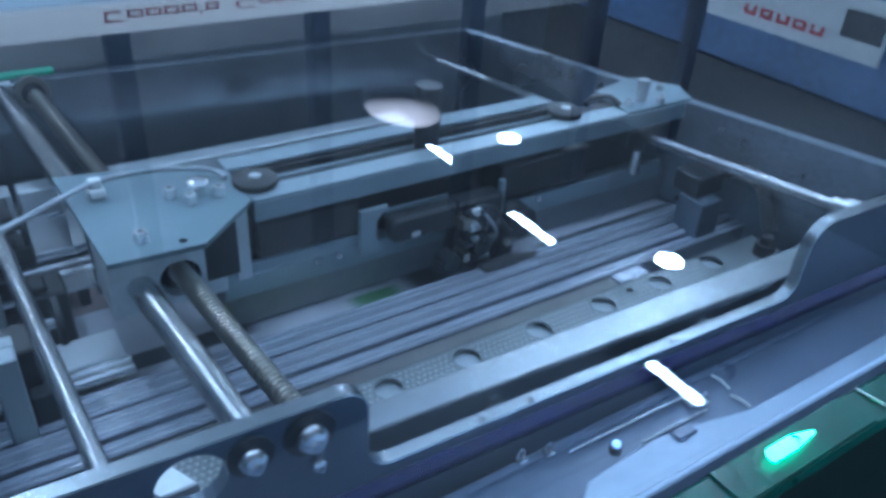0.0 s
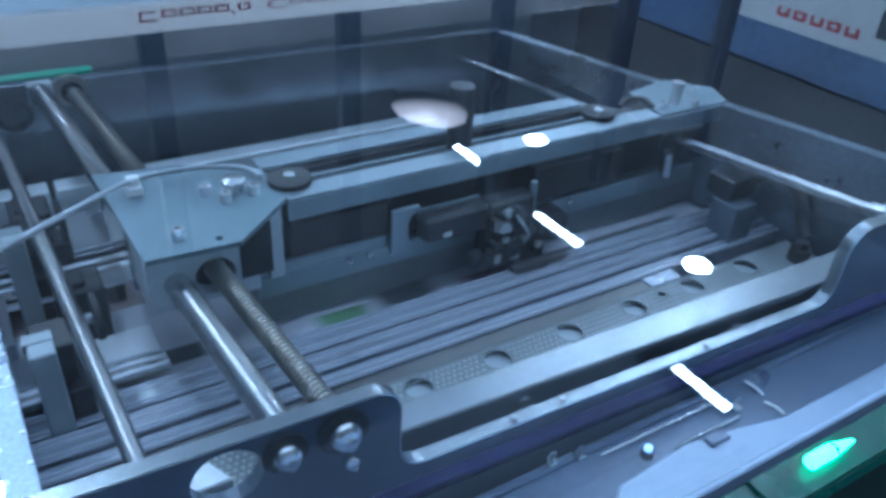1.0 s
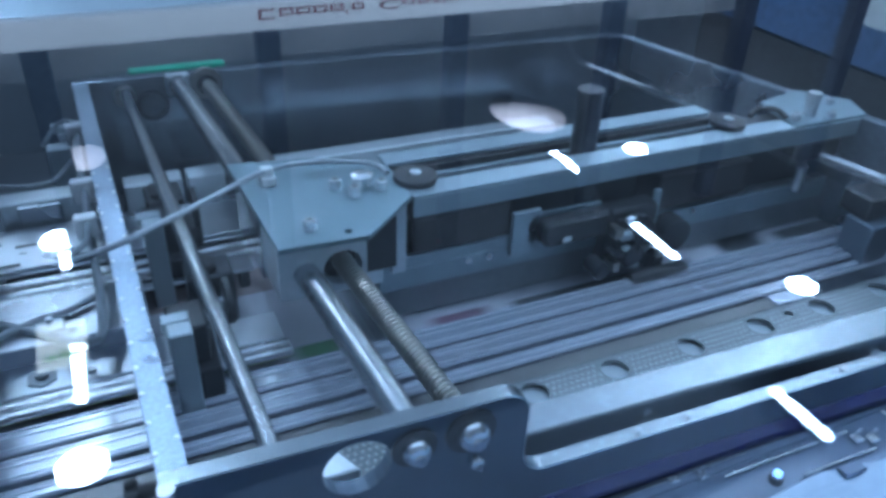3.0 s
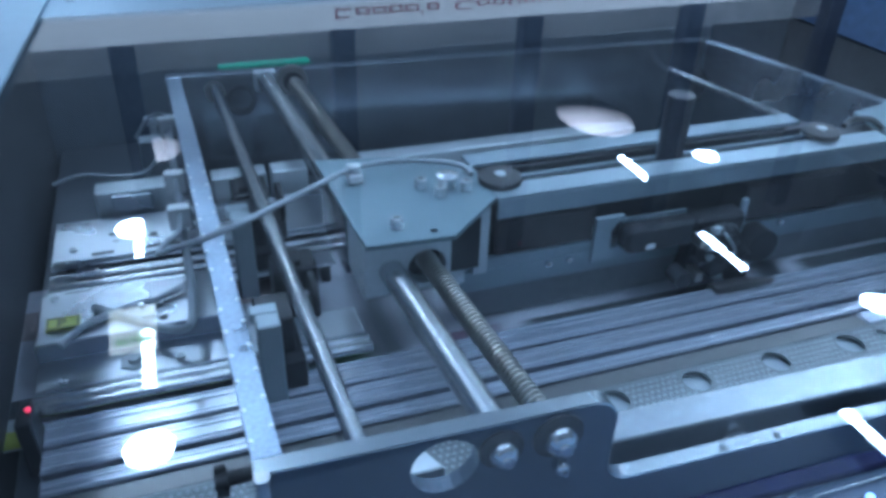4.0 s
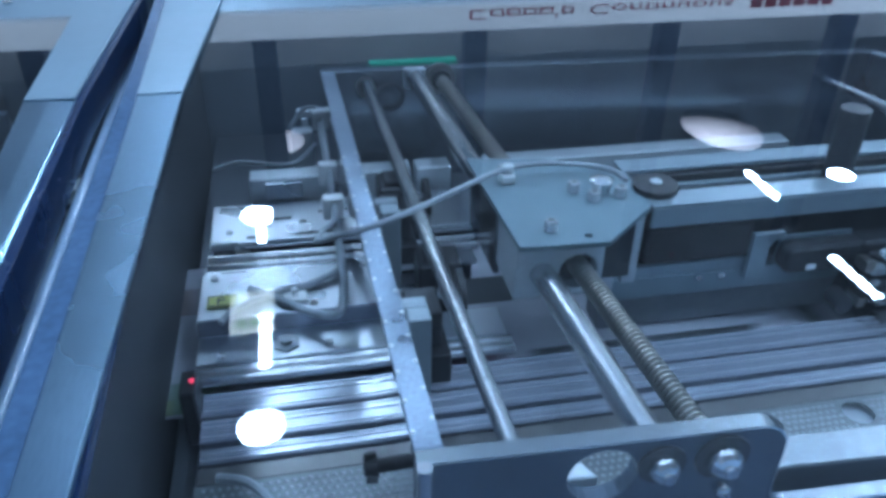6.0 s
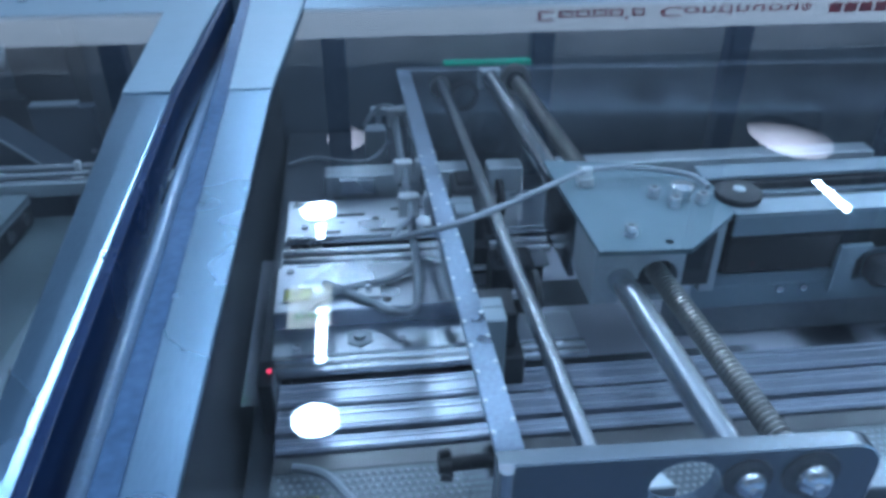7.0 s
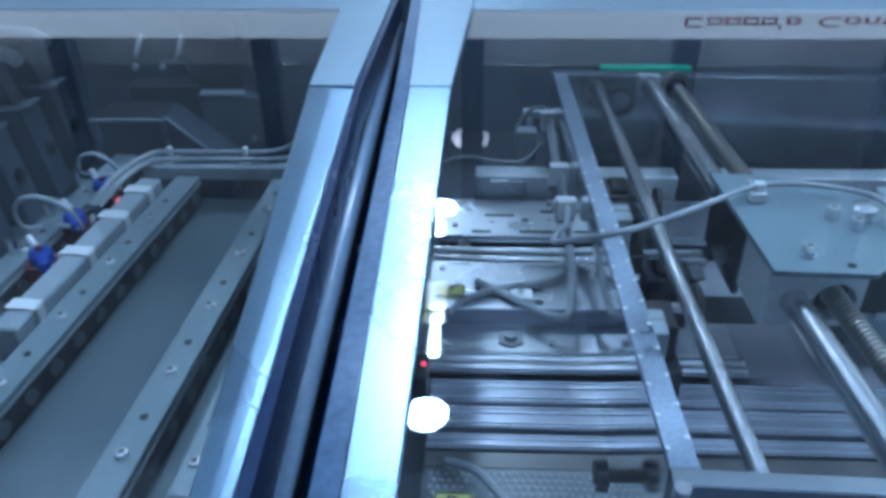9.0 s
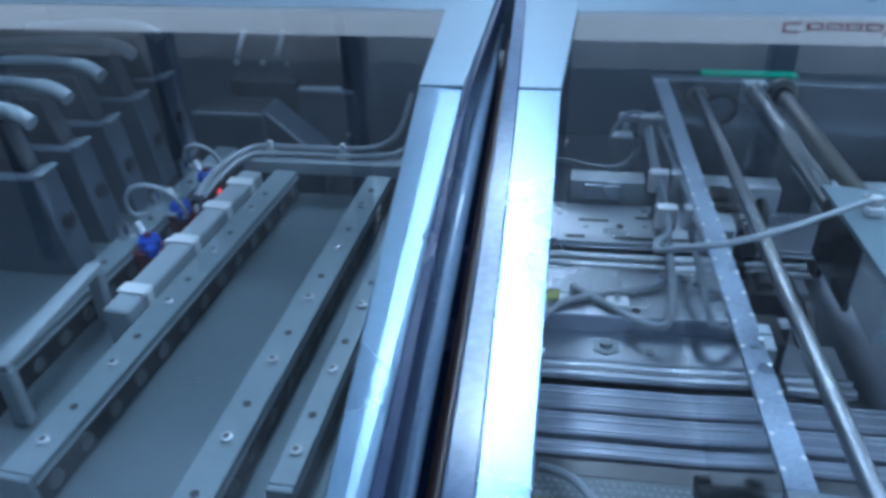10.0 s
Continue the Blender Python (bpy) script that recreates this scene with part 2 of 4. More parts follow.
def tube(bm, points, r, seg=8, steps=6):
    """A cable: a smooth line through the points with a round section."""
    pts = [Vector(p) for p in points]
    line = []
    for i in range(len(pts) - 1):
        p0, p1, p2, p3 = pts[max(i - 1, 0)], pts[i], pts[i + 1], pts[min(i + 2, len(pts) - 1)]
        for k in range(steps):
            t = k / steps
            line.append(0.5 * (2 * p1 + (p2 - p0) * t + (2 * p0 - 5 * p1 + 4 * p2 - p3) * t * t + (3 * p1 - p0 - 3 * p2 + p3) * t ** 3))
    line.append(pts[-1])
    rings = []
    for i, p in enumerate(line):
        d = (line[min(i + 1, len(line) - 1)] - line[max(i - 1, 0)]).normalized()
        q = d.to_track_quat("Z", "Y").to_matrix()
        rings.append([bm.verts.new(p + q @ Vector((r * math.cos(2 * math.pi * k / seg), r * math.sin(2 * math.pi * k / seg), 0))) for k in range(seg)])
    for u, v in zip(rings, rings[1:]):
        for k in range(seg):
            bm.faces.new((u[k], u[(k + 1) % seg], v[(k + 1) % seg], v[k]))
    bm.faces.new(rings[0][::-1])
    bm.faces.new(rings[-1])
    return bm


def turned(bm, degrees, x, y):
    """Turns a mesh about the upright line through x, y."""
    bmesh.ops.rotate(bm, verts=bm.verts, cent=(x, y, 0), matrix=Matrix.Rotation(radians(degrees), 3, "Z"))
    return bm


ORIGIN = {}


def mesh_object(name, bm, mat, smooth=True):
    me = bpy.data.meshes.new(name)
    bmesh.ops.recalc_face_normals(bm, faces=bm.faces)
    bm.to_mesh(me)
    bm.free()
    if smooth:
        me.polygons.foreach_set("use_smooth", [True] * len(me.polygons))
        me.set_sharp_from_angle(angle=radians(35))
    me.materials.append(mat)
    return new(name, me)


def thing(name, at, label, category, group=""):
    ob = new(name)
    ob.empty_display_size = 0.02
    ob.location = at
    ORIGIN[ob.name] = Vector(at)
    return tagged(ob, label, category, group)


def part(name, bm, mat, parent, label="", smooth=True):
    """One mesh under a thing or a part; the bmesh is in world metres."""
    o = ORIGIN[parent.name]
    bmesh.ops.translate(bm, verts=bm.verts, vec=-o)
    ob = mesh_object(name, bm, mat, smooth)
    ob.parent = parent
    ORIGIN[ob.name] = o
    if label:
        ob["label"] = label
    return ob


def single(name, bm, mat, label, category, group="", kind=""):
    """A thing of one mesh, in world metres."""
    ob = mesh_object(name, bm, mat)
    ORIGIN[ob.name] = Vector((0, 0, 0))
    return tagged(ob, label, category, group, kind)


def B():
    return bmesh.new()


def cap_screw(name, x, y, z, r, h, parent, mat=None, up=True):
    """A socket cap screw standing on z."""
    bm = B()
    rod(bm, (x, y, z), (x, y, z + h * 0.85), r, 16)
    rod(bm, (x, y, z + h * 0.85), (x, y, z + h), r, 16, r * 0.86)
    screw = part(name, bm, mat or NICKEL, parent)
    part("socket", rod(B(), (x, y, z + h - 0.0004), (x, y, z + h + 0.00015), r * 0.52, 6), DARK, screw)
    return screw


def holed(outline, holes, axis, lo, hi):
    """A plate with round holes through it: holes are (u, v, radius)."""
    bm = B()
    loops = [outline] + [arc(u, v, r, 0, 360 - 360 / 20, 19) for u, v, r in holes]
    edges = []
    for loop in loops:
        vs = [bm.verts.new({"z": (p[0], p[1], lo), "y": (p[0], lo, p[1]), "x": (lo, p[0], p[1])}[axis]) for p in loop]
        edges += [bm.edges.new((vs[i], vs[(i + 1) % len(vs)])) for i in range(len(vs))]
    bmesh.ops.triangle_fill(bm, use_beauty=True, use_dissolve=False, edges=edges)
    out = bmesh.ops.extrude_face_region(bm, geom=list(bm.faces))
    d = {"z": (0, 0, hi - lo), "y": (0, hi - lo, 0), "x": (hi - lo, 0, 0)}[axis]
    bmesh.ops.translate(bm, verts=[v for v in out["geom"] if isinstance(v, bmesh.types.BMVert)], vec=d)
    bmesh.ops.recalc_face_normals(bm, faces=bm.faces)
    return bm


def words(text, size, x, y, z, rx, depth=0.0006):
    """Raised letters in the built-in font, as a bmesh, standing at x, y, z."""
    cu = bpy.data.curves.new("letters", "FONT")
    cu.body, cu.size, cu.extrude = text, size, depth
    ob = bpy.data.objects.new("letters", cu)
    scene.collection.objects.link(ob)
    bpy.context.view_layer.update()
    me = bpy.data.meshes.new_from_object(ob.evaluated_get(bpy.context.evaluated_depsgraph_get()))
    bm = B()
    bm.from_mesh(me)
    bpy.data.objects.remove(ob)
    bpy.data.meshes.remove(me)
    bmesh.ops.transform(bm, matrix=pose(x, y, z, rx), verts=bm.verts)
    return bm


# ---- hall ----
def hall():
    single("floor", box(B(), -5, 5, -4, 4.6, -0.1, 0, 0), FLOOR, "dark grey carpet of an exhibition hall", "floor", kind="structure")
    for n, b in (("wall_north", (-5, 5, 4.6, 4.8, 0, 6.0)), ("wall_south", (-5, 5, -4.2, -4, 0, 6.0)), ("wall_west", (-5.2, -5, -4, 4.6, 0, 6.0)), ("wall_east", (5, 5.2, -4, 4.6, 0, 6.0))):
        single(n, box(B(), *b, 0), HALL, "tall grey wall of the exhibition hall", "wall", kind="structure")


def lamps():
    z = 2 * GLASS + 0.23
    tubes = [(1.71, 2.63), (1.665, 1.97), (1.482, 1.090), (-0.276, 1.97), (-0.29, 2.57)]
    tubes += [(1.50, 0.36), (-0.28, 0.36), (0.62, 0.36)]  # unseen tubes added overhead to brighten the metal
    discs = [(2.085, 2.66, 0.055), (1.96, 1.55, 0.052), (-0.30, 2.72, 0.066), (-0.286, 1.615, 0.062)]
    panels = [(1.80, 3.12, 1.0), (-0.2, 3.34, 0.5)]
    for y in sorted({p[1] for p in tubes + discs + panels + [(-0.315, 2.117)]}):
        single("lamp_rail", box(B(), -4.99, 4.99, y - 0.01, y + 0.01, 5.9, 5.93, 0.002), DARK, "slim dark rail that carries the lamps", "lamp rail", "lamp rails")
    for i, (x, y) in enumerate(tubes):
        half = {2: 0.100, 4: 0.05}.get(i, 0.125)
        t = thing("tube_lamp", (x, y, z), "short white tube lamp on a thin wire", "lamp", "ceiling lamps")
        part("tube", box(B(), x - 0.016, x + 0.016, y - half, y + half, z, z + 0.006, 0), LAMP, t)
        part("housing", box(B(), x - 0.015, x + 0.015, y - half, y + half, z + 0.0062, z + 0.012, 0.001), DARK, t)
        part("wire", rod(B(), (x, y, z + 0.012), (x, y, 5.905), 0.0007, 6), WHITE, t)
    for x, y, r in discs:
        t = thing("disc_lamp", (x, y, z), "round white lamp on a thin wire", "lamp", "ceiling lamps")
        part("diffuser", rod(B(), (x, y, z), (x, y, z + 0.006), r, 24), LAMP, t)
        part("housing", rod(B(), (x, y, z + 0.0062), (x, y, z + 0.014), r - 0.004, 24), DARK, t)
        part("wire", rod(B(), (x, y, z + 0.014), (x, y, 5.905), 0.0007, 6), WHITE, t)
    for x, y, k in panels:
        t = thing("panel_lamp", (x, y, z), "dim warm panel lamp far behind the machine", "lamp", "ceiling lamps")
        part("diffuser", prism(B(), [(x + 0.02 * k + 0.17 * k * p, y + (0.07 + 0.24 * q) * k) for p, q in arc(0, 0, 1, 0, 345, 23)], "z", z, z + 0.006), GLOW, t)
        part("housing", box(B(), x - 0.08 * k, x + 0.12 * k, y - 0.12 * k, y + 0.16 * k, z + 0.0062, z + 0.014, 0.001), HALL, t)
        part("wire", rod(B(), (x, y, z + 0.014), (x, y, 5.905), 0.0007, 6), WHITE, t)
    t = thing("panel_sign", (-0.315, 2.117, z), "beige glowing panel with a green mark among the lamps", "sign")
    part("face", box(B(), -0.382, -0.248, 2.010, 2.225, z, z + 0.006, 0.001), BEIGE, t)
    for x0, x1, y0 in ((-0.36, -0.33, 2.045), (-0.322, -0.30, 2.05), (-0.294, -0.262, 2.043)):
        part("mark", box(B(), x0, x1, y0, y0 + 0.022, z - 0.003, z - 0.0004, 0), OLIVE, t, "green mark")
    part("housing", box(B(), -0.38, -0.25, 2.012, 2.223, z + 0.0062, z + 0.02, 0.002), HALL, t)
    part("wire", rod(B(), (-0.315, 2.117, z + 0.02), (-0.315, 2.117, 5.905), 0.0007, 6), WHITE, t)


def display_stand():
    """The stand behind the machine: a white lettered board on dark posts before a grey wall."""
    s = thing("display_stand", (0.2, 1.6, 0), "grey display stand with a white lettered board on dark posts", "display stand")
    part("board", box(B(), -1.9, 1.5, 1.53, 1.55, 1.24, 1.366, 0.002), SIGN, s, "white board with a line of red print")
    bm = B()
    x = 0.209
    for w, top in ((0.034, 1.346), (0.027, 1.3405), (0.027, 1.3405), (0.027, 1.3405), (0.027, 1.3405), (0.007, 1.348), (0.024, 1.3405)):
        if w > 0.01:  # an open ring
            box(bm, x, x + 0.005, 1.528, 1.5295, 1.3275, top, 0)
            box(bm, x + 0.005, x + w - 0.004, 1.528, 1.5295, top - 0.003, top, 0)
            box(bm, x + 0.005, x + w - 0.004, 1.528, 1.5295, 1.3275, 1.3305, 0)
            if top < 1.345:
                box(bm, x + w - 0.004, x + w, 1.528, 1.5295, 1.3275, top, 0)
        else:
            box(bm, x, x + 0.004, 1.528, 1.5295, 1.341, top, 0)
        x += w + 0.0048
    part("brand_mark", bm, RED, s, "row of red blocks")
    bm = words("Continuous", 0.0262, 0.439, 1.5285, 1.327, 90)
    bmesh.ops.scale(bm, vec=(2.42, 1, 1), space=Matrix.Translation((-0.439, 0, 0)), verts=bm.verts)
    part("lettering", bm, RED, s, "red letters")
    bm = B()
    for k in range(6):
        box(bm, 0.775 + k * 0.031, 0.800 + k * 0.031, 1.528, 1.5295, 1.327, 1.345, 0)
    part("lettering", bm, RED, s, "red letters")
    for k in range(-4, 5):
        x = 0.232 + 0.4 * k
        part("post", box(B(), x - 0.022, x + 0.022, 1.56, 1.60, 0, 1.95, 0.003), POST, s, "dark blue post")
    part("rear_wall", box(B(), -1.9, 1.5, 1.66, 1.70, 0, 1.46, 0.002), STAND, s, "grey wall panel")


def side_stand():
    s = thing("side_stand", (2.3, 1.2, 0), "tall blue display wall with a white brand board", "display stand")
    part("wall", box(B(), 2.25, 2.32, -0.6, 3.0, 0, 1.752, 0.003), SIDE, s)
    # dark board added above the wall stands for the dim hall beyond
    part("dark_hall_band", box(B(), 2.245, 2.325, -0.6, 3.0, 1.755, 2.15, 0.003), DARKBROWN, s, "dark board standing for the dim hall beyond")
    part("brand_board", box(B(), 2.235, 2.248, 1.22, 1.92, 1.380, 1.614, 0.002), WHITE, s, "white board with a red mark")
    bm = B()
    for k in range(5):
        y = 1.705 - k * 0.062
        box(bm, 2.2325, 2.2345, y - 0.046, y - 0.034, 1.546, 1.576, 0.0)
        box(bm, 2.2325, 2.2345, y - 0.034, y - 0.010, 1.566, 1.576, 0.0)
        if k % 2:
            box(bm, 2.2325, 2.2345, y - 0.034, y - 0.010, 1.546, 1.553, 0.0)
        box(bm, 2.2325, 2.2345, y - 0.010, y, 1.546, 1.576, 0.0)
    part("brand_mark", bm, RED, s, "row of red shapes")
    part("dark_badge", box(B(), 2.2325, 2.2345, 1.23, 1.36, 1.475, 1.555, 0), DARKBROWN, s)


# ---- machine base ----
def machine_base():
    m = thing("machine_cabinet", (0.2, 0.6, 0), "dark metal cabinet that carries the whole machine", "machine")
    part("body", box(B(), -0.9, 1.4, 0.10, 0.98, 0, 0.87, 0.004), DARK, m)
    part("back_panel", box(B(), -0.9, 1.4, 0.86, 0.875, 0.8705, 1.07, 0.001), REAR, m)
    part("divider_panel", box(B(), -0.2105, -0.2035, 0.2, 0.8595, 0.8705, 1.03, 0.001), DARK, m)
    part("right_panel", box(B(), 0.62, 0.632, 0.2, 0.8595, 0.8705, 1.07, 0.001), DARK, m)
    part("left_panel", box(B(), -0.70, -0.69, 0.2, 0.8595, 0.8705, 1.07, 0.001), DARK, m)


hall()
lamps()
display_stand()
side_stand()
machine_base()


# ---- square frame ----
FX0, FX1, FY0, FZ = -0.0845, 0.505, 0.3225, 0.998
SKEW = -1.94


def front(bm):
    return turned(bm, SKEW, FX0, FY0)


def plate_frame():
    f = thing("plate_frame", (0.19, 0.54, 0.871), "four-sided frame of upright aluminium plates round the carriage", "machine frame")
    low, fil, tab, rtab = 0.947, 0.014, 0.064, 0.366
    top = [(FX0, FZ)] + arc(tab - 0.012, FZ - 0.012, 0.012, 90, 0) + arc(tab + fil, low + fil, fil, 180, 270)
    top += arc(rtab - fil, low + fil, fil, 270, 360) + arc(rtab + 0.018, FZ - 0.018, 0.018, 180, 90) + [(FX1, FZ)]
    out = [(FX0, 0.8715)] + top + [(FX1, 0.8715)]
    part("front_plate", front(holed(out, [(-0.0115, 0.981, 0.0145)], "y", FY0, FY0 + 0.0075)), PANEL, f, "dark plate with raised tabs and a round hole", False)
    # the bare milled edge that follows the tabs and the hollow between them
    bm = B()
    rows = []
    for i, p in enumerate(top):
        a, b = Vector(top[max(i - 1, 0)]), Vector(top[min(i + 1, len(top) - 1)])
        n = Vector((a.y - b.y, b.x - a.x)).normalized() * 0.0008
        q = (p[0] + n.x, p[1] + n.y)
        rows.append([bm.verts.new((u, y, v)) for (u, v), y in ((p, FY0 - 0.0003), (q, FY0 + 0.0001), (q, FY0 + 0.0074), (p, FY0 + 0.0078))])
    for u, v in zip(rows, rows[1:]):
        for k in range(4):
            bm.faces.new((u[k], u[(k + 1) % 4], v[(k + 1) % 4], v[k]))
    bm.faces.new(rows[0])
    bm.faces.new(rows[-1])
    part("bare_edge", front(bm), ALU, f, "bright bare metal edge")
    for u, v, r in ((0.012, 0.985, 0.0062), (0.037, 0.9855, 0.0072), (0.0395, 0.9685, 0.0034)):
        bm = rod(B(), (u, FY0 - 0.004, v), (u, FY0 + 0.001, v), r, 22)
        for k in range(4):
            a0, a1 = radians(22 * k), radians(22 * (k + 1))
            rod(bm, (u, FY0 - 0.004 - 0.7 * r * math.sin(a1), v), (u, FY0 - 0.004 - 0.7 * r * math.sin(a0), v), r * math.cos(a1), 22, r * math.cos(a0))
        rod(bm, (u, FY0 - 0.0052 - 0.7 * r, v), (u, FY0 - 0.004, v), r * 0.42, 6)
        bolt = part("bolt", front(bm), STEEL, f, "polished round bolt head")
        if r > 0.004:
            part("washer", front(rod(B(), (u, FY0 - 0.0016, v), (u, FY0 - 0.0002, v), r * 1.6, 26)), BLACK, bolt)
    side = [(FX0, FY0 + 0.0082), (FX0 + 0.0115, FY0 + 0.0082), (-0.0840, 0.747), (-0.0955, 0.747)]
    plate = part("left_plate", prism(B(), side, "z", 0.8715, FZ - 0.0018, 0.0003), MIRROR, f, "plate with polished faces")
    part("top_edge", prism(B(), side, "z", FZ - 0.0017, FZ, 0.0004), ALU_Y, plate, "dull blotchy top edge")
    back = [(-0.0955, 0.7475), (0.402, 0.7235), (0.402, 0.7335), (-0.0955, 0.7575)]
    part("back_plate", prism(B(), back, "z", 0.8715, FZ, 0.0005), BACKM, f, "polished plate that mirrors the table")
    bm = prism(B(), [(0.394, 0.723), (0.405, 0.723), (0.507, 0.3115), (0.496, 0.3115)], "z", 0.8715, FZ, 0.0004)
    part("right_plate", bm, SIDEPLATE, f)
    # white dots stand for the highlights along both top edges
    for k in range(15):
        for d in (0.0013, 0.0102):
            y = 0.340 + k * 0.0175 + (0.006 if d > 0.01 else 0)
            x = FX0 - 0.0264 * (y - 0.3307) + d
            part("edge_glint", rod(B(), (x, y, FZ - 0.002), (x, y, FZ + 0.0005), 0.0013, 10, 0.0011), WHITE, f)
    part("flange", rod(B(), (0.0030, 0.7375, 0.990), (0.0030, 0.7432, 0.990), 0.0125, 24), SCREW, f, "round bearing flange")
    part("flange", rod(B(), (0.0030, 0.7355, 0.990), (0.0030, 0.7374, 0.990), 0.0080, 24), BLACK, f)
    part("flange", rod(B(), (-0.0595, 0.7395, 0.985), (-0.0595, 0.7462, 0.985), 0.0080, 24), SCREW, f, "round bearing flange")
    part("shaft_clamp", box(B(), -0.0280, -0.0100, 0.7345, 0.7435, 0.984, 1.0005, 0.0012), CAST, f, "light clamp block")
    ring = holed(arc(-0.040, 0.976, 0.013, 0, 342, 19), [(-0.040, 0.976, 0.0098)], "y", 0.7405, 0.7445)
    part("plate_ring", ring, DARK, f)
    for k in range(9):
        y = FY0 + 0.04 + k * 0.045
        x = FX0 - 0.0264 * (y - 0.3307)
        part("plate_screw", rod(B(), (x - 0.002, y, 0.9), (x + 0.001, y, 0.9), 0.004, 12), STEEL, f)
    bm = prism(B(), [(-0.034, 0.3345), (-0.006, 0.3345), (-0.016, 0.3560), (-0.034, 0.3560)], "z", 0.9157, 0.9640, 0.0008)
    part("inner_bracket", bm, CAST, f, "light bracket behind the round hole")
    part("corner_pin", front(rod(B(), (FX0 + 0.0026, FY0 - 0.002, 0.965), (FX0 + 0.0026, FY0 - 0.002, 0.9995), 0.0032, 14)), STEEL, f)
    for x in (0.13, 0.16, 0.262):
        part("edge_screw", front(rod(B(), (x, FY0 + 0.004, 0.9479), (x, FY0 + 0.004, 0.9497), 0.0020, 12)), STEEL, f)
    for x, z in ((0.147, 0.938), (0.300, 0.938)):
        part("recess_bolt", front(rod(B(), (x, FY0 + 0.0082, z), (x, FY0 + 0.0115, z), 0.006, 16)), STEEL, f)


# ---- carriage ----
def carriage():
    g = thing("carriage", (0.2, 0.52, 0.9), "grey cross beam carriage that rides on two steel shafts", "machine carriage")
    plate = [(-0.0075, 0.458), (0.042, 0.4555), (0.0805, 0.4895), (0.081, 0.532), (0.040, 0.5575), (-0.013, 0.567)]
    cover = part("cover_plate", holed(plate, [(0.0325, 0.4635, 0.0022), (0.027, 0.5535, 0.0022)], "z", 0.997, 1.0), PLATE, g, "grey painted cover plate", False)
    # bearing block with a bore for the screw
    out = [(-0.008, 0.964), (0.042, 0.964), (0.042, 0.9965), (-0.008, 0.9965)]
    part("bearing_block", holed(out, [(0.0280, 0.979, 0.0112)], "y", 0.461, 0.500), CAST, g, "milled bearing block with a round bore", False)
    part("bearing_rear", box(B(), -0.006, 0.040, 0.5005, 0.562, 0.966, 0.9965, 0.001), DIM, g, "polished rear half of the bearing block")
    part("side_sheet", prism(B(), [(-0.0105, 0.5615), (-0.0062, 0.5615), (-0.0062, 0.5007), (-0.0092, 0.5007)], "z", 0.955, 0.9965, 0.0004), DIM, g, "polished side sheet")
    part("screw_bush", rod(B(), (0.0275, 0.47, 0.979), (0.0275, 0.478, 0.979), 0.011, 24), BLACK, g)
    bm = box(B(), 0.044, 0.0655, 0.475, 0.4865, 0.962, 0.9965, 0.0005)
    part("side_block", bm, BLACK, g)
    part("side_bracket", box(B(), 0.0670, 0.0765, 0.487, 0.512, 0.948, 0.9965, 0.0006), CAST, g)
    bm = box(B(), 0.046, 0.058, 0.478, 0.488, 0.950, 0.9615, 0.0005)
    part("side_nut", bm, CAST, g)
    # the screws on the cover plate
    for x, y in ((0.0135, 0.472), (0.005, 0.541), (0.0405, 0.5125), (0.0485, 0.500), (0.0660, 0.5025)):
        cap_screw("cap_screw", x, y, 1.0002, 0.0037, 0.0065, g)
    bm = rod(B(), (0.0560, 0.509, 1.0002), (0.0560, 0.509, 1.006), 0.0058, 20)
    rod(bm, (0.0560, 0.509, 1.006), (0.0560, 0.509, 1.0085), 0.0068, 20)
    rod(bm, (0.0560, 0.509, 1.0085), (0.0560, 0.509, 1.0105), 0.0068, 20, 0.003)
    part("centre_bolt", bm, STEEL, g, "bright domed bolt")
    bm = box(B(), 0.0000, 0.0090, 0.527, 0.535, 1.0002, 1.006, 0.0008)
    box(bm, 0.0010, 0.0080, 0.5285, 0.5335, 1.006, 1.012, 0.001)
    part("cable_tie", bm, WHITE, g, "white plastic cable tie")
    # beam
    bm = box(B(), 0.0812, 0.385, 0.4875, 0.5045, 0.9978, 0.9998, 0.0003)
    box(bm, 0.0812, 0.4595, 0.4875, 0.4895, 0.985, 0.9977, 0.0003)
    part("front_flange", bm, BEAM, g, "folded grey metal flange")
    bm = box(B(), 0.0815, 0.345, 0.536, 0.552, 0.9955, 0.9985, 0.0005)
    part("back_rail", bm, BEAM, g)
    part("middle_rail", box(B(), 0.0815, 0.350, 0.520, 0.529, 0.9905, 0.9945, 0.0005), BEAM, g)
    part("channel", box(B(), 0.0815, 0.365, 0.5055, 0.552, 0.9845, 0.990, 0.0004), DARK, g)
    part("channel", box(B(), 0.3655, 0.455, 0.5055, 0.534, 0.9845, 0.990, 0.0004), DARK, g)
    part("belt", box(B(), 0.10, 0.335, 0.507, 0.5085, 0.9905, 0.9985, 0.0002), RUBBER, g)
    part("belt_return", box(B(), 0.10, 0.335, 0.5235, 0.525, 0.9946, 0.9995, 0.0002), RUBBER, g)
    for x, y, r in ((0.0900, 0.5075, 0.0130), (0.338, 0.5090, 0.0125)):
        bm = rod(B(), (x, y, 0.9999), (x, y, 1.0015), r, 32, r + 0.0006)
        rod(bm, (x, y, 1.0015), (x, y, 1.0038), r + 0.0006, 32)
        rod(bm, (x, y, 1.0038), (x, y, 1.0046), r + 0.0006, 32, r - 0.0006)
        p = part("pulley", bm, RUBBER, g, "black round belt pulley")
        part("pulley_pin", rod(B(), (x, y, 1.0047), (x, y, 1.0056), 0.0036, 16), CAST, p)
    end = [(0.386, 0.489), (0.4595, 0.489), (0.472, 0.516), (0.446, 0.548), (0.396, 0.537)]
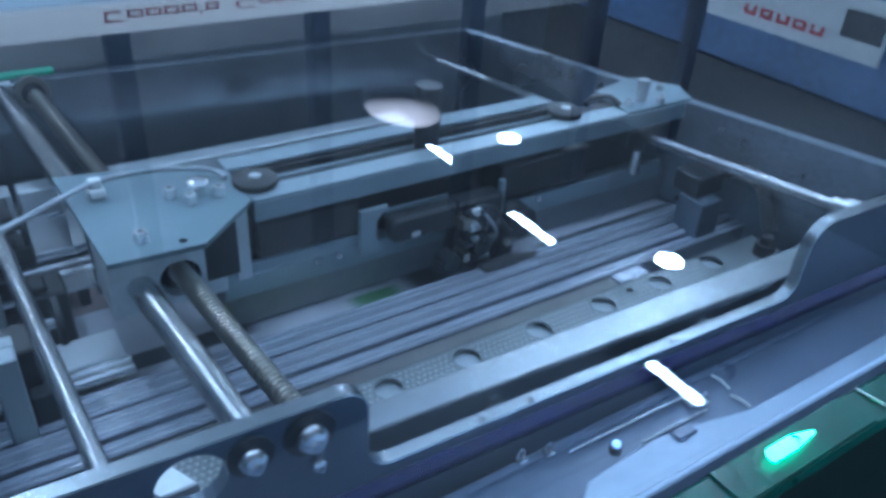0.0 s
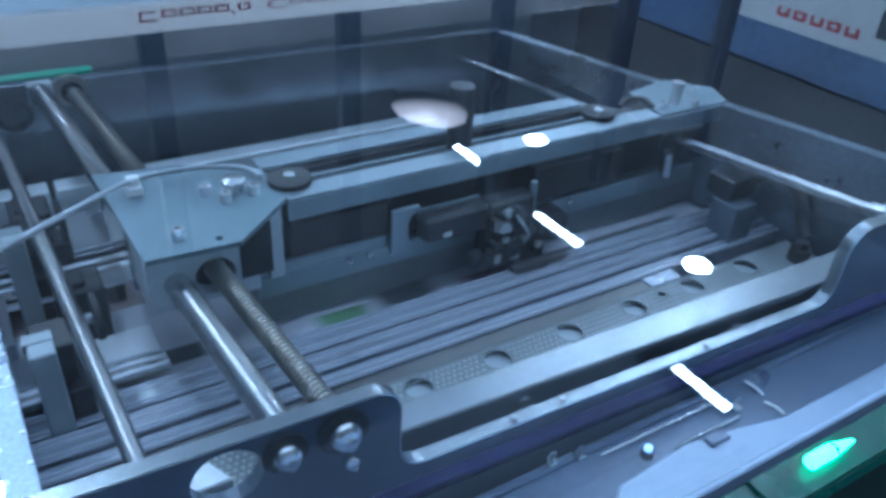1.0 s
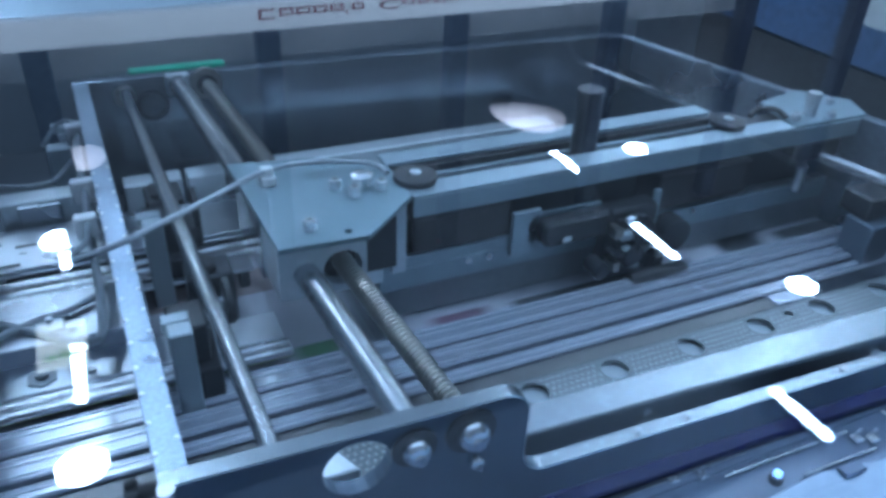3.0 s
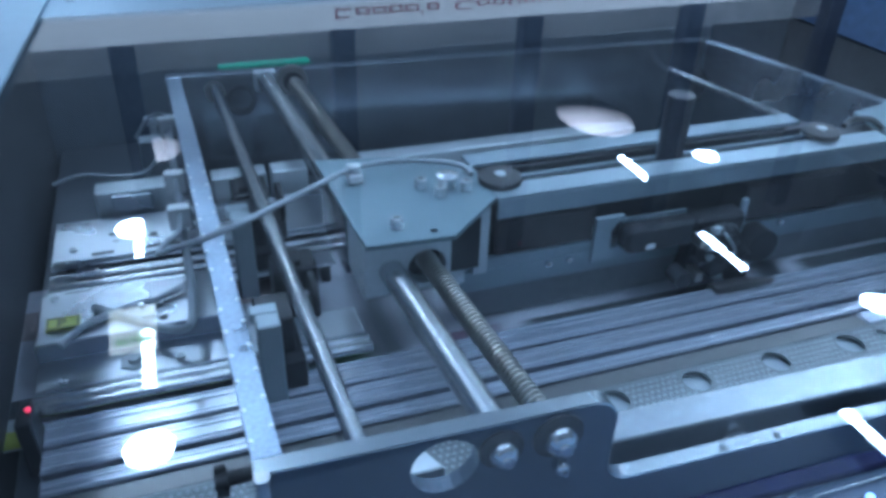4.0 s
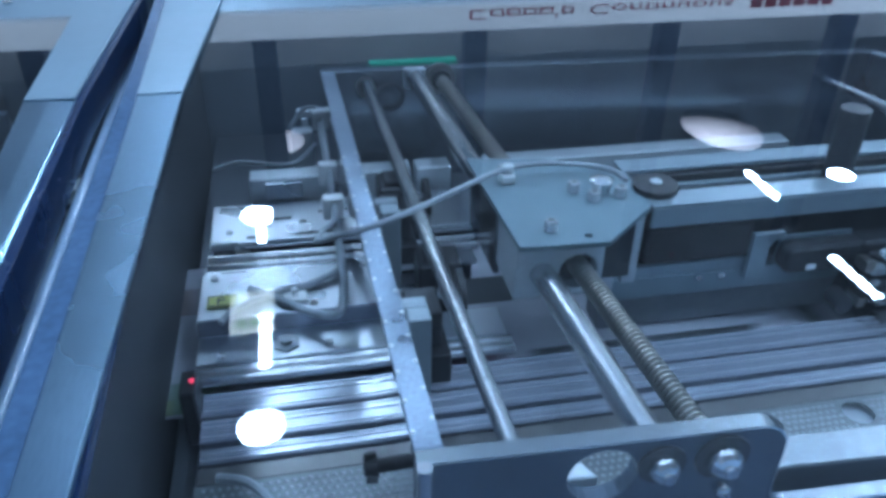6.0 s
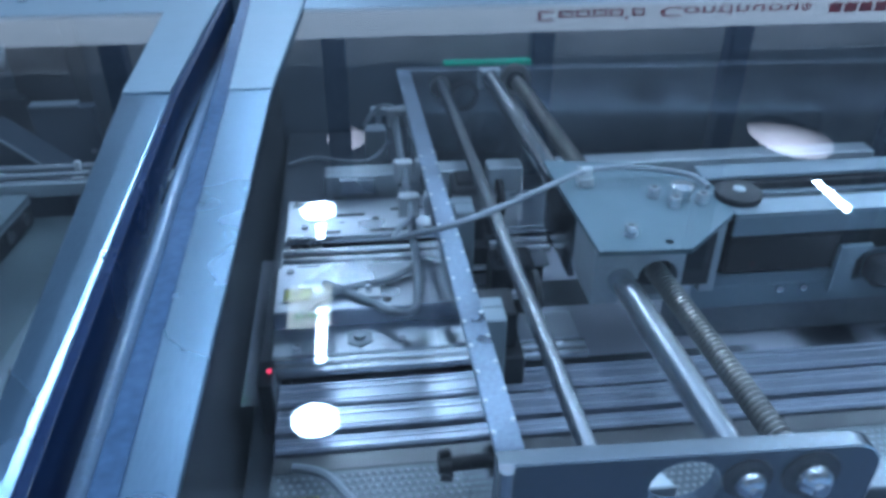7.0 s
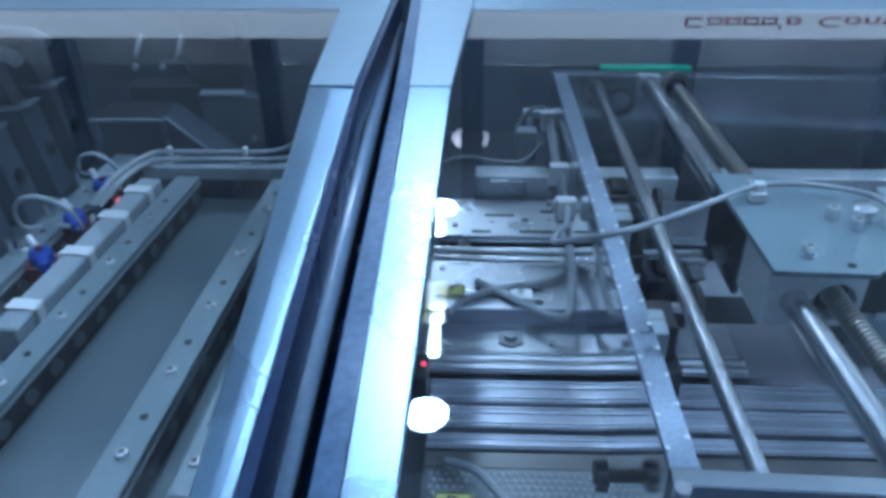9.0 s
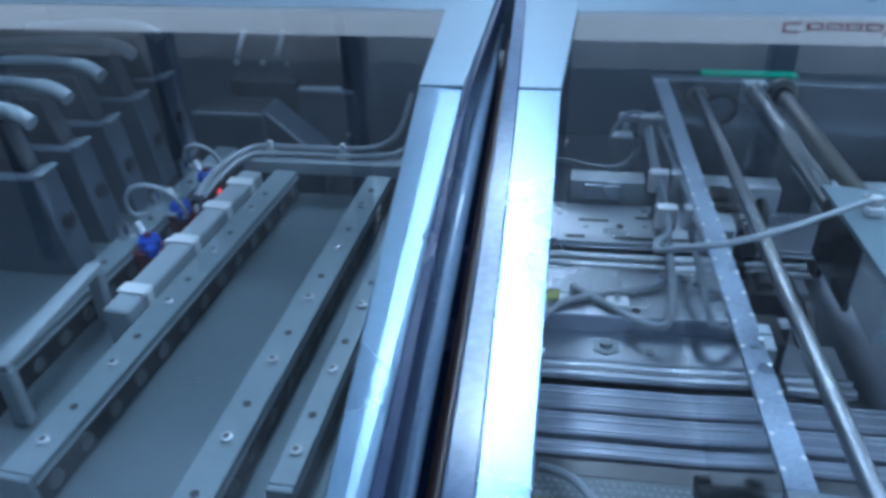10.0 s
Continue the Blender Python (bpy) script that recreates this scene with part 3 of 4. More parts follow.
    part("end_plate", prism(B(), end, "z", 0.9975, 1.0, 0.0004), PLATE, g, "grey end plate of the beam")
    bm = rod(B(), (0.413, 0.503, 1.0002), (0.413, 0.503, 1.013), 0.0048, 18)
    rod(bm, (0.413, 0.503, 1.013), (0.413, 0.503, 1.018), 0.0054, 18)
    part("end_post", bm, NICKEL, g, "bright steel post")
    for x, y in ((0.396, 0.500), (0.426, 0.494), (0.447, 0.515)):
        cap_screw("cap_screw", x, y, 1.0002, 0.0034, 0.005, g)
    bm = tube(B(), [(0.365, 0.515, 1.001), (0.375, 0.518, 1.004), (0.388, 0.513, 1.004), (0.39, 0.503, 1.001)], 0.0022, 8)
    part("end_loop", bm, BLACK, g)
    # under the beam
    part("rear_web", box(B(), 0.043, 0.455, 0.5165, 0.522, 0.93, 0.984, 0.0004), DARK, g)
    bm = prism(B(), [(0.4945, 0.9085), (0.5155, 0.9085), (0.5155, 0.938), (0.4965, 0.938), (0.4945, 0.930)], "x", 0.060, 0.455, 0.0006)
    part("lower_bar", bm, LOWER, g, "milled lower bar of the beam")
    bm = box(B(), 0.060, 0.440, 0.491, 0.4955, 0.932, 0.9475, 0.0005)
    box(bm, 0.060, 0.152, 0.491, 0.4955, 0.9478, 0.9555, 0.0005)
    part("bar_face", bm, BEAM, g)
    m1 = part("motor", box(B(), 0.082, 0.151, 0.4895, 0.5155, 0.9572, 0.982, 0.0015), MOTOR, g, "flat black motor")
    part("motor_dot", rod(B(), (0.099, 0.4895, 0.964), (0.099, 0.4908, 0.964), 0.0016, 12), MAROON, m1)
    part("motor", box(B(), 0.268, 0.352, 0.4885, 0.5155, 0.952, 0.9795, 0.0012), MOTOR, g, "flat black motor")
    bm = prism(B(), [(0.1505, 0.942), (0.1675, 0.942), (0.1665, 0.948), (0.163, 0.951), (0.1625, 0.964), (0.166, 0.969), (0.171, 0.9705), (0.171, 0.9745), (0.1505, 0.9745)], "y", 0.486, 0.490, 0.0004)
    part("camera_bracket", bm, BEAM, g)
    part("camera_plate", box(B(), 0.1715, 0.2215, 0.4900, 0.4925, 0.9480, 0.9690, 0.0005), BEAM, g)
    out = arc(0.1685 + 0.006, 0.962, 0.006, 180, 90, 5) + [(0.2205, 0.968), (0.2205, 0.9485)] + arc(0.1685 + 0.008, 0.9565, 0.008, 270, 180, 5)
    cam_body = part("inspection_camera", prism(B(), out, "y", 0.4765, 0.4895, 0.0025), BLACK, g, "black rounded inspection camera")
    part("camera_label", box(B(), 0.184, 0.1905, 0.4760, 0.4768, 0.9515, 0.9555, 0.0), WHITE, cam_body, "small white label")
    bm = box(B(), 0.222, 0.262, 0.478, 0.4945, 0.922, 0.966, 0.002)
    box(bm, 0.226, 0.244, 0.472, 0.479, 0.935, 0.960, 0.001)
    box(bm, 0.250, 0.268, 0.470, 0.480, 0.918, 0.938, 0.001)
    head = part("sensor_head", bm, BLACK, g, "black sensor head with small lenses")
    for x, z, r in ((0.212, 0.928, 0.0062), (0.238, 0.935, 0.0075), (0.253, 0.944, 0.006)):
        b2 = rod(B(), (x, 0.466, z), (x, 0.480, z), r, 20)
        rod(b2, (x, 0.4655, z), (x, 0.467, z), r * 0.6, 20)
        part("lens", b2, DARK, head, "round lens barrel")
    for x, z in ((0.231, 0.962), (0.241, 0.962), (0.247, 0.954)):
        part("connector", box(B(), x - 0.003, x + 0.003, 0.468, 0.4715, z - 0.003, z + 0.003, 0.0006), CAST if x < 0.24 else DARK, head)
    rng = random.Random(7)
    for k in range(16):
        x, z = rng.uniform(0.222, 0.262), rng.uniform(0.924, 0.966)
        w, h = rng.uniform(0.0015, 0.0045), rng.uniform(0.0015, 0.004)
        part("fitting", box(B(), x - w, x + w, 0.4665 + 0.003 * rng.random(), 0.4795, z - h, z + h, 0.0005), (BLACK, DARK, SCREW, CAST)[k % 4], head)
    for k in range(3):
        pts = [(0.226 + 0.011 * k, 0.472, 0.962), (0.230 + 0.011 * k, 0.463, 0.958 - 0.004 * k), (0.236 + 0.009 * k, 0.462, 0.945), (0.240 + 0.006 * k, 0.470, 0.932)]
        part("lead", tube(B(), pts, 0.0011, 6, 4), (BLACK, CABLE, RUBBER)[k], head)
    part("hanger", box(B(), 0.2625, 0.2675, 0.484, 0.4882, 0.945, 0.972, 0.0006), BEAM, g)
    part("side_drum", rod(B(), (0.279, 0.474, 0.938), (0.279, 0.4885, 0.938), 0.0125, 24), BLACK, g, "black round drum")
    bm = rod(B(), (0.262, 0.462, 0.918), (0.285, 0.462, 0.914), 0.0045, 10)
    rod(bm, (0.235, 0.463, 0.916), (0.262, 0.462, 0.918), 0.006, 10)
    part("nozzle", bm, RUBBER, head)
    part("end_block", box(B(), 0.388, 0.436, 0.486, 0.5155, 0.970, 0.9845, 0.001), BLACK, g)
    part("end_spindle", rod(B(), (0.396, 0.482, 0.950), (0.396, 0.482, 0.970), 0.005, 14), STEEL, g)
    part("camera_post", rod(B(), (0.2155, 0.5125, 0.9905), (0.2155, 0.5125, 1.041), 0.0088, 20), DARKPOST, g, "dark upright post")
    for x in (0.121, 0.136, 0.305):
        part("face_screw", rod(B(), (x, 0.4885, 0.9445), (x, 0.4912, 0.9445), 0.0022, 12), STEEL, g)


def cable():
    pts = [(0.074, 0.514, 1.004), (0.068, 0.528, 1.005), (0.038, 0.535, 1.008), (0.0045, 0.531, 1.0095), (-0.032, 0.504, 1.012), (-0.061, 0.485, 1.012), (-0.086, 0.481, 1.006), (-0.102, 0.494, 0.995), (-0.112, 0.505, 0.986), (-0.108, 0.528, 0.979), (-0.1, 0.548, 0.975), (-0.0985, 0.6, 0.974), (-0.0985, 0.66, 0.972), (-0.099, 0.73, 0.972), (-0.112, 0.745, 0.968), (-0.125, 0.735, 0.955)]
    single("cable", tube(B(), pts, 0.0018, 8, 5), CABLE, "grey cable that hangs from the carriage to the frame", "cable")
    single("cable", tube(B(), [(-0.1005, 0.72, 0.969), (-0.099, 0.65, 0.968), (-0.0985, 0.60, 0.966), (-0.0985, 0.55, 0.962), (-0.0985, 0.515, 0.952), (-0.102, 0.495, 0.943), (-0.116, 0.503, 0.937), (-0.138, 0.523, 0.936), (-0.156, 0.537, 0.936)], 0.0026, 8, 5), CABLE, "grey cable bent round the side plate", "cable")
    single("cable", tube(B(), [(-0.10, 0.545, 0.938), (-0.118, 0.535, 0.937), (-0.136, 0.530, 0.9375), (-0.16, 0.52, 0.9365), (-0.172, 0.505, 0.936)], 0.0022, 8, 5), CABLE, "thin grey cable over the table", "cable")
    single("cable", tube(B(), [(-0.17, 0.40, 0.922), (-0.155, 0.392, 0.925), (-0.143, 0.376, 0.926), (-0.125, 0.352, 0.924), (-0.11, 0.33, 0.918)], 0.0024, 8, 5), CABLE, "grey cable lying over the mesh sheet", "cable")
    single("cable", tube(B(), [(-0.185, 0.69, 0.945), (-0.165, 0.695, 0.948), (-0.14, 0.683, 0.9495), (-0.12, 0.684, 0.95), (-0.105, 0.70, 0.957)], 0.0018, 8, 5), CABLE, "thin grey cable over the rear block", "cable")
    for y in (0.714, 0.619, 0.57):
        single("cable_clip", box(B(), -0.106, -0.0925, y - 0.004, y + 0.004, 0.9635, 0.979, 0.001), WHITE, "white plastic cable clip on the side plate", "cable clip", "cable clips")


def shafts():
    single("guide_shaft", rod(B(), (-0.0382, 0.3315, 0.9688), (-0.0590, 0.7392, 0.9885), 0.0046, 24), SHAFT, "thin polished steel guide shaft", "shaft", "shafts across the frame")
    single("guide_shaft", rod(B(), (0.0197, 0.3310, 0.9731), (-0.0190, 0.7342, 0.9935), 0.0072, 28), SHAFT, "thick polished steel guide shaft", "shaft", "shafts across the frame")
    a, b = Vector((0.0433, 0.3310, 0.9732)), Vector((0.0030, 0.7352, 0.9905))
    s = thing("lead_screw", a, "threaded steel lead screw", "shaft", "shafts across the frame")
    part("core", rod(B(), a, b, 0.0046, 18), DARK, s)
    # one helical thread round the axis
    bm = B()
    turn = (b - a).to_track_quat("Z", "Y").to_matrix().to_4x4()
    length, pitch, per = (b - a).length - 0.004, 0.0030, 12
    prev = None
    for i in range(int(length / pitch) * per + 1):
        g = 2 * math.pi * i / per
        z = pitch * i / per
        ring = [bm.verts.new((r * math.cos(g), r * math.sin(g), z + d)) for r, d in ((0.0045, 0.0), (0.0060, 0.0006), (0.0060, 0.0014), (0.0045, 0.0020))]
        if prev:
            for k in range(3):
                bm.faces.new((prev[k], prev[k + 1], ring[k + 1], ring[k]))
        prev = ring
    bmesh.ops.transform(bm, matrix=Matrix.Translation(a) @ turn, verts=bm.verts)
    part("thread", bm, SCREW, s)
    single("guide_shaft", rod(B(), (0.459, 0.3265, 0.972), (0.400, 0.56, 0.972), 0.0042, 20), STEEL, "slim polished rod beside the end plate", "shaft", "shafts across the frame")
    single("guide_shaft", rod(B(), (0.397, 0.560, 0.972), (0.3530, 0.7245, 0.9755), 0.0030, 16), STEEL, "slim polished rod behind the beam", "shaft", "shafts across the frame")
    bm = rod(B(), (0.4615, 0.3265, 0.972), (0.4575, 0.340, 0.972), 0.0085, 20)
    rod(bm, (0.4575, 0.3401, 0.972), (0.4555, 0.348, 0.972), 0.006, 20)
    single("rod_collar", bm, STEEL, "bright steel collar on the rod's end", "collar")


# ---- feed table ----
def feed_table():
    t = thing("feed_table", (0.2, 0.55, 0.8705), "feed table of bright metal strips and rods", "feed table")
    part("tray", box(B(), -0.198, 0.615, 0.33, 0.855, 0.8708, 0.9, 0.001), TRAY, t, "dull metal tray")
    for y0, y1, z in ((0.4165, 0.4265, 0.9150), (0.4290, 0.4455, 0.9175), (0.4480, 0.4665, 0.9175)):
        bm = box(B(), -0.182, 0.60, y0, y1, 0.9002, z, 0.0008)
        part("strip", bm, STRIPM, t, "bright extruded strip")
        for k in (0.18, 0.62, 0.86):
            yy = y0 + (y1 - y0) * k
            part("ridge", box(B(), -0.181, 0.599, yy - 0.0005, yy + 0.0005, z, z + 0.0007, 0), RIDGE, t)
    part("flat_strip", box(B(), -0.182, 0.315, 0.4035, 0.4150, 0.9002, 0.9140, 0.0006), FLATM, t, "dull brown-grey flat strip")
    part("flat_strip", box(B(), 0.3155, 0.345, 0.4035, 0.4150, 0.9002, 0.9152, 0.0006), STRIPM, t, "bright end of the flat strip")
    for y in (0.4715, 0.4790, 0.586, 0.597):
        part("roller_rod", rod(B(), (-0.186, y, 0.921), (-0.002 if y < 0.5 else 0.002, y, 0.921), 0.0034, 16), STEEL, t, "polished roller rod")
    for y0, y1, z, x1 in ((0.482, 0.5085, 0.9245, -0.004), (0.5105, 0.5605, 0.934, -0.075), (0.6055, 0.668, 0.9245, 0.03), (0.5625, 0.580, 0.9235, -0.004)):
        part("cover_sheet", box(B(), -0.186, x1, y0, y1, z - 0.0025, z, 0.0006), SHEET, t, "satin cover sheet")
        for x in (-0.18, x1 - 0.006):
            part("sheet_leg", box(B(), x - 0.003, x + 0.003, y0 + 0.003, y1 - 0.003, 0.9002, z - 0.0026, 0.0), DARK, t)
    for x0, x1 in ((-0.158, -0.100), (-0.074, -0.032), (-0.028, 0.0), (0.03, 0.30)):
        part("rear_block", box(B(), x0, x1, 0.676, 0.694, 0.9002, 0.9405, 0.001), CAST, t, "light metal block")
    # slots, a raised step and small heads on the cover sheets
    part("step", box(B(), -0.1845, 0.02, 0.6075, 0.6270, 0.9247, 0.9275, 0.0006), SHEET, t)
    for x0, x1, y, z in ((-0.150, -0.128, 0.6420, 0.9246), (-0.108, -0.085, 0.6480, 0.9246), (-0.160, -0.146, 0.6130, 0.9276), (-0.125, -0.098, 0.6130, 0.9276), (-0.176, -0.160, 0.5750, 0.9236), (-0.090, -0.060, 0.5700, 0.9236)):
        part("slot", box(B(), x0, x1, y - 0.0017, y + 0.0017, z, z + 0.0003, 0), DARK, t)
    for x, y, z in ((-0.172, 0.6210, 0.9276), (-0.100, 0.6590, 0.9246), (-0.165, 0.6590, 0.9246), (-0.098, 0.5545, 0.9341), (-0.178, 0.5545, 0.9341), (-0.110, 0.4900, 0.9246), (-0.172, 0.4880, 0.9246)):
        part("sheet_screw", rod(B(), (x, y, z), (x, y, z + 0.0016), 0.0024, 12), NICKEL, t)
    part("sheet_lip", box(B(), -0.186, -0.075, 0.5085, 0.5102, 0.9200, 0.9358, 0.0004), STRIPM, t)
    part("face_plate", box(B(), -0.146, -0.118, 0.6715, 0.6755, 0.9255, 0.9385, 0.0006), SHEET, t)
    # nut with a hexagon round it
    bm = rod(B(), (-0.135, 0.494, 0.9246), (-0.135, 0.494, 0.9256), 0.0085, 6)
    rod(bm, (-0.135, 0.494, 0.9256), (-0.135, 0.494, 0.9282), 0.0036, 14)
    part("hex_nut", bm, DUCTD, t)
    for x, y, z in ((-0.117, 0.5185, 0.934), (-0.145, 0.63, 0.9245), (-0.12, 0.635, 0.9245)):
        part("hole_plug", rod(B(), (x, y, z - 0.0005), (x, y, z + 0.0004), 0.0028, 14), BLACK, t)
    part("cable_seat", box(B(), -0.135, -0.121, 0.520, 0.530, 0.9342, 0.9362, 0.0005), WHITE, t)
    part("cable_screw", rod(B(), (-0.128, 0.525, 0.9362), (-0.128, 0.525, 0.9415), 0.002, 12), STEEL, t)
    for x in (-0.165, 0.02, 0.12, 0.22):
        part("slat", box(B(), x - 0.004, x + 0.004, 0.616, 0.672, 0.9002, 0.919, 0.0005), CAST, t)


def mesh_sheet():
    m = thing("mesh_sheet", (0.2, 0.38, 0.9), "perforated pearl-grey sheet with five large round holes", "perforated sheet")
    out = [(-0.182, 0.354), (0.46, 0.354), (0.46, 0.4025), (-0.182, 0.4025)]
    holes = [(x, 0.391, 0.0085) for x in (0.118, 0.173, 0.230, 0.287, 0.342, 0.398)] + [(0.315, 0.394, 0.0028)]
    part("sheet", holed(out, holes, "z", 0.9135, 0.915), MESH, m)
    part("under_sheet", box(B(), -0.18, 0.458, 0.3605, 0.402, 0.9095, 0.9105, 0), DUCT, m, "pale liner under the holes")
    part("support", box(B(), -0.18, 0.458, 0.3565, 0.3595, 0.9002, 0.9134, 0), CAST, m)
    # small raised diamonds
    bm = B()
    rows, cols = 11, 160
    for j in range(rows):
        for i in range(cols):
            x, y = -0.178 + i * 0.0040 + (0.0020 if j % 2 else 0), 0.3575 + j * 0.0041
            if min((x - h[0]) ** 2 + (y - h[1]) ** 2 - (h[2] + 0.002) ** 2 for h in holes) < 0:
                continue
            vs = [bm.verts.new((x + dx, y + dy, 0.9151)) for dx, dy in ((-0.0015, 0), (0, -0.0015), (0.0015, 0), (0, 0.0015))]
            top = bm.verts.new((x, y, 0.9156))
            for k in range(4):
                bm.faces.new((vs[k], vs[(k + 1) % 4], top))
    d = part("diamonds", bm, DIAM, m)
    d["kind"] = "stuff"


def bed_parts():
    b = thing("front_bar", (0.24, 0.342, 0.9), "long brushed aluminium bar behind the front plate", "bar")
    part("bar", prism(B(), [(0.070, 0.3320), (0.440, 0.3145), (0.440, 0.3385), (0.070, 0.3495)], "z", 0.936, 0.955, 0.0008), ALU, b)
    for x in (0.075, 0.25, 0.43):
        part("foot", box(B(), x, x + 0.008, 0.3345 - 0.045 * (x - 0.07), 0.3445 - 0.03 * (x - 0.07), 0.9002, 0.9359, 0.0004), DARK, b)
    bm = rod(B(), (-0.0942, 0.380, 0.938), (-0.0858, 0.380, 0.938), 0.0036, 20)
    rod(bm, (-0.1005, 0.380, 0.938), (-0.0942, 0.380, 0.938), 0.0045, 20, 0.0060)
    for k in range(5):
        g = 2 * math.pi * k / 5
        rod(bm, (-0.0998, 0.380 + 0.0052 * math.cos(g), 0.938 + 0.0052 * math.sin(g)), (-0.0946, 0.380 + 0.0058 * math.cos(g), 0.938 + 0.0058 * math.sin(g)), 0.0024, 10)
    single("clamp_knob", bm, RUBBER, "black clamp knob on the side plate", "knob")
    single("clamp_knob", rod(rod(B(), (0.443, 0.379, 0.9155), (0.443, 0.379, 0.925), 0.008, 20), (0.443, 0.379, 0.925), (0.443, 0.379, 0.931), 0.0045, 16), RUBBER, "black clamp knob on the mesh sheet", "knob")
    for yo, lab in ((0.0, "grey sensor bracket with a black head under the guide shaft"), (0.115, "grey sensor bracket with a black head beside the rear block")):
        s = thing("sensor_bracket", (-0.06, 0.46 + yo, 0.9), lab, "sensor", "sensor brackets")
        part("arm", box(B(), -0.069, -0.0565, 0.447 + yo, 0.459 + yo, 0.9002, 0.968, 0.0008), DUCT, s)
        part("head", box(B(), -0.0675, -0.048, 0.4595 + yo, 0.485 + yo, 0.938, 0.962, 0.001), BLACK, s)
        part("head_low", box(B(), -0.0562, -0.044, 0.452 + yo, 0.490 + yo, 0.915, 0.9375, 0.001), BLACK, s)
        part("top_pad", box(B(), -0.071, -0.0565, 0.4595 + yo, 0.468 + yo, 0.9625, 0.968, 0.0006), DUCT, s)
        bm = rod(B(), (-0.0345, 0.487 + yo, 0.955), (-0.031, 0.487 + yo, 0.955), 0.0135, 24)
        part("wheel", bm, RUBBER, s, "black rubber wheel")
        part("axle", rod(B(), (-0.0478, 0.487 + yo, 0.955), (-0.0346, 0.487 + yo, 0.955), 0.003, 10), STEEL, s)
    for x0, x1, y0, y1, z0, z1 in ((-0.062, -0.036, 0.633, 0.662, 0.9248, 0.947), (-0.058, -0.03, 0.600, 0.622, 0.9248, 0.940), (-0.05, -0.022, 0.528, 0.552, 0.9002, 0.946)):
        k = thing("stop_block", ((x0 + x1) / 2, (y0 + y1) / 2, z0), "small black stop block on the feed table", "block", "black stop blocks")
        part("body", box(B(), x0, x1, y0, y1, z0, z1, 0.0015), BLACK, k)
        part("cap", box(B(), x0 + 0.004, x1 - 0.01, y0 + 0.004, y1 - 0.006, z1 + 0.0001, z1 + 0.004, 0.001), RUBBER, k)
    # guide blocks beyond the carriage end
    s = thing("end_bracket", (0.47, 0.44, 0.9), "dark grey bracket beside the slim rod", "bracket")
    part("upright", box(B(), 0.412, 0.436, 0.42, 0.445, 0.9002, 0.945, 0.001), MODULE, s)
    part("clamp", box(B(), 0.414, 0.444, 0.43, 0.455, 0.9455, 0.9625, 0.001), BLACK, s)
    s2 = single("hose", tube(B(), [(0.44, 0.44, 0.95), (0.455, 0.43, 0.962), (0.466, 0.41, 0.955), (0.462, 0.39, 0.925)], 0.006, 10, 5), RUBBER, "short black hose beside the bracket", "hose")
    gr = thing("cable_gripper", (-0.115, 0.78, 0.9), "small metal gripper behind the frame's corner", "gripper")
    part("body", box(B(), -0.124, -0.106, 0.742, 0.756, 0.9002, 0.9485, 0.001), CAST, gr)
    part("jaw", box(B(), -0.118, -0.096, 0.757, 0.764, 0.955, 0.962, 0.001), CAST, gr)
    part("stem", box(B(), -0.114, -0.109, 0.7562, 0.7605, 0.9002, 0.9548, 0.0005), CAST, gr)
    single("green_block", box(B(), -0.052, 0.026, 0.780, 0.791, 0.871, 0.9915, 0.001), GREEN, "green plastic block behind the back plate", "block")
    for x, y in ((-0.172, 0.528), (-0.165, 0.364)):
        tg = thing("warning_tag", (x, y, 0.9), "small yellow tag with a black letter and border", "tag", "yellow warning tags")
        part("tag", box(B(), x - 0.009, x + 0.009, y - 0.006, y + 0.006, 0.9345, 0.9355, 0), YELLOW, tg)
        bm = words("P", 0.0105, x - 0.0035, y - 0.0036, 0.9357, 0, 0.0001)
        for u0, u1, v0, v1 in ((-0.0085, 0.0085, -0.0055, -0.0048), (-0.0085, 0.0085, 0.0048, 0.0055), (-0.0085, -0.0078, -0.0048, 0.0048), (0.0078, 0.0085, -0.0048, 0.0048)):
            box(bm, x + u0, x + u1, y + v0, y + v1, 0.9356, 0.9359, 0)
        part("mark", bm, BLACK, tg, "black letter in a thin border")
        part("stand", box(B(), x - 0.006, x + 0.006, y - 0.003, y + 0.003, 0.9002, 0.9344, 0), DARK, tg)
    lt = thing("light_sensor", (-0.184, 0.455, 0.9), "dark sensor block with a red light", "sensor")
    part("body", box(B(), -0.190, -0.182, 0.445, 0.465, 0.9002, 0.937, 0.001), BLACK, lt)
    part("red_light", rod(B(), (-0.184, 0.455, 0.937), (-0.184, 0.455, 0.9385), 0.0013, 10), REDLED, lt)


# ---- lids ----
FRONT = 0.178


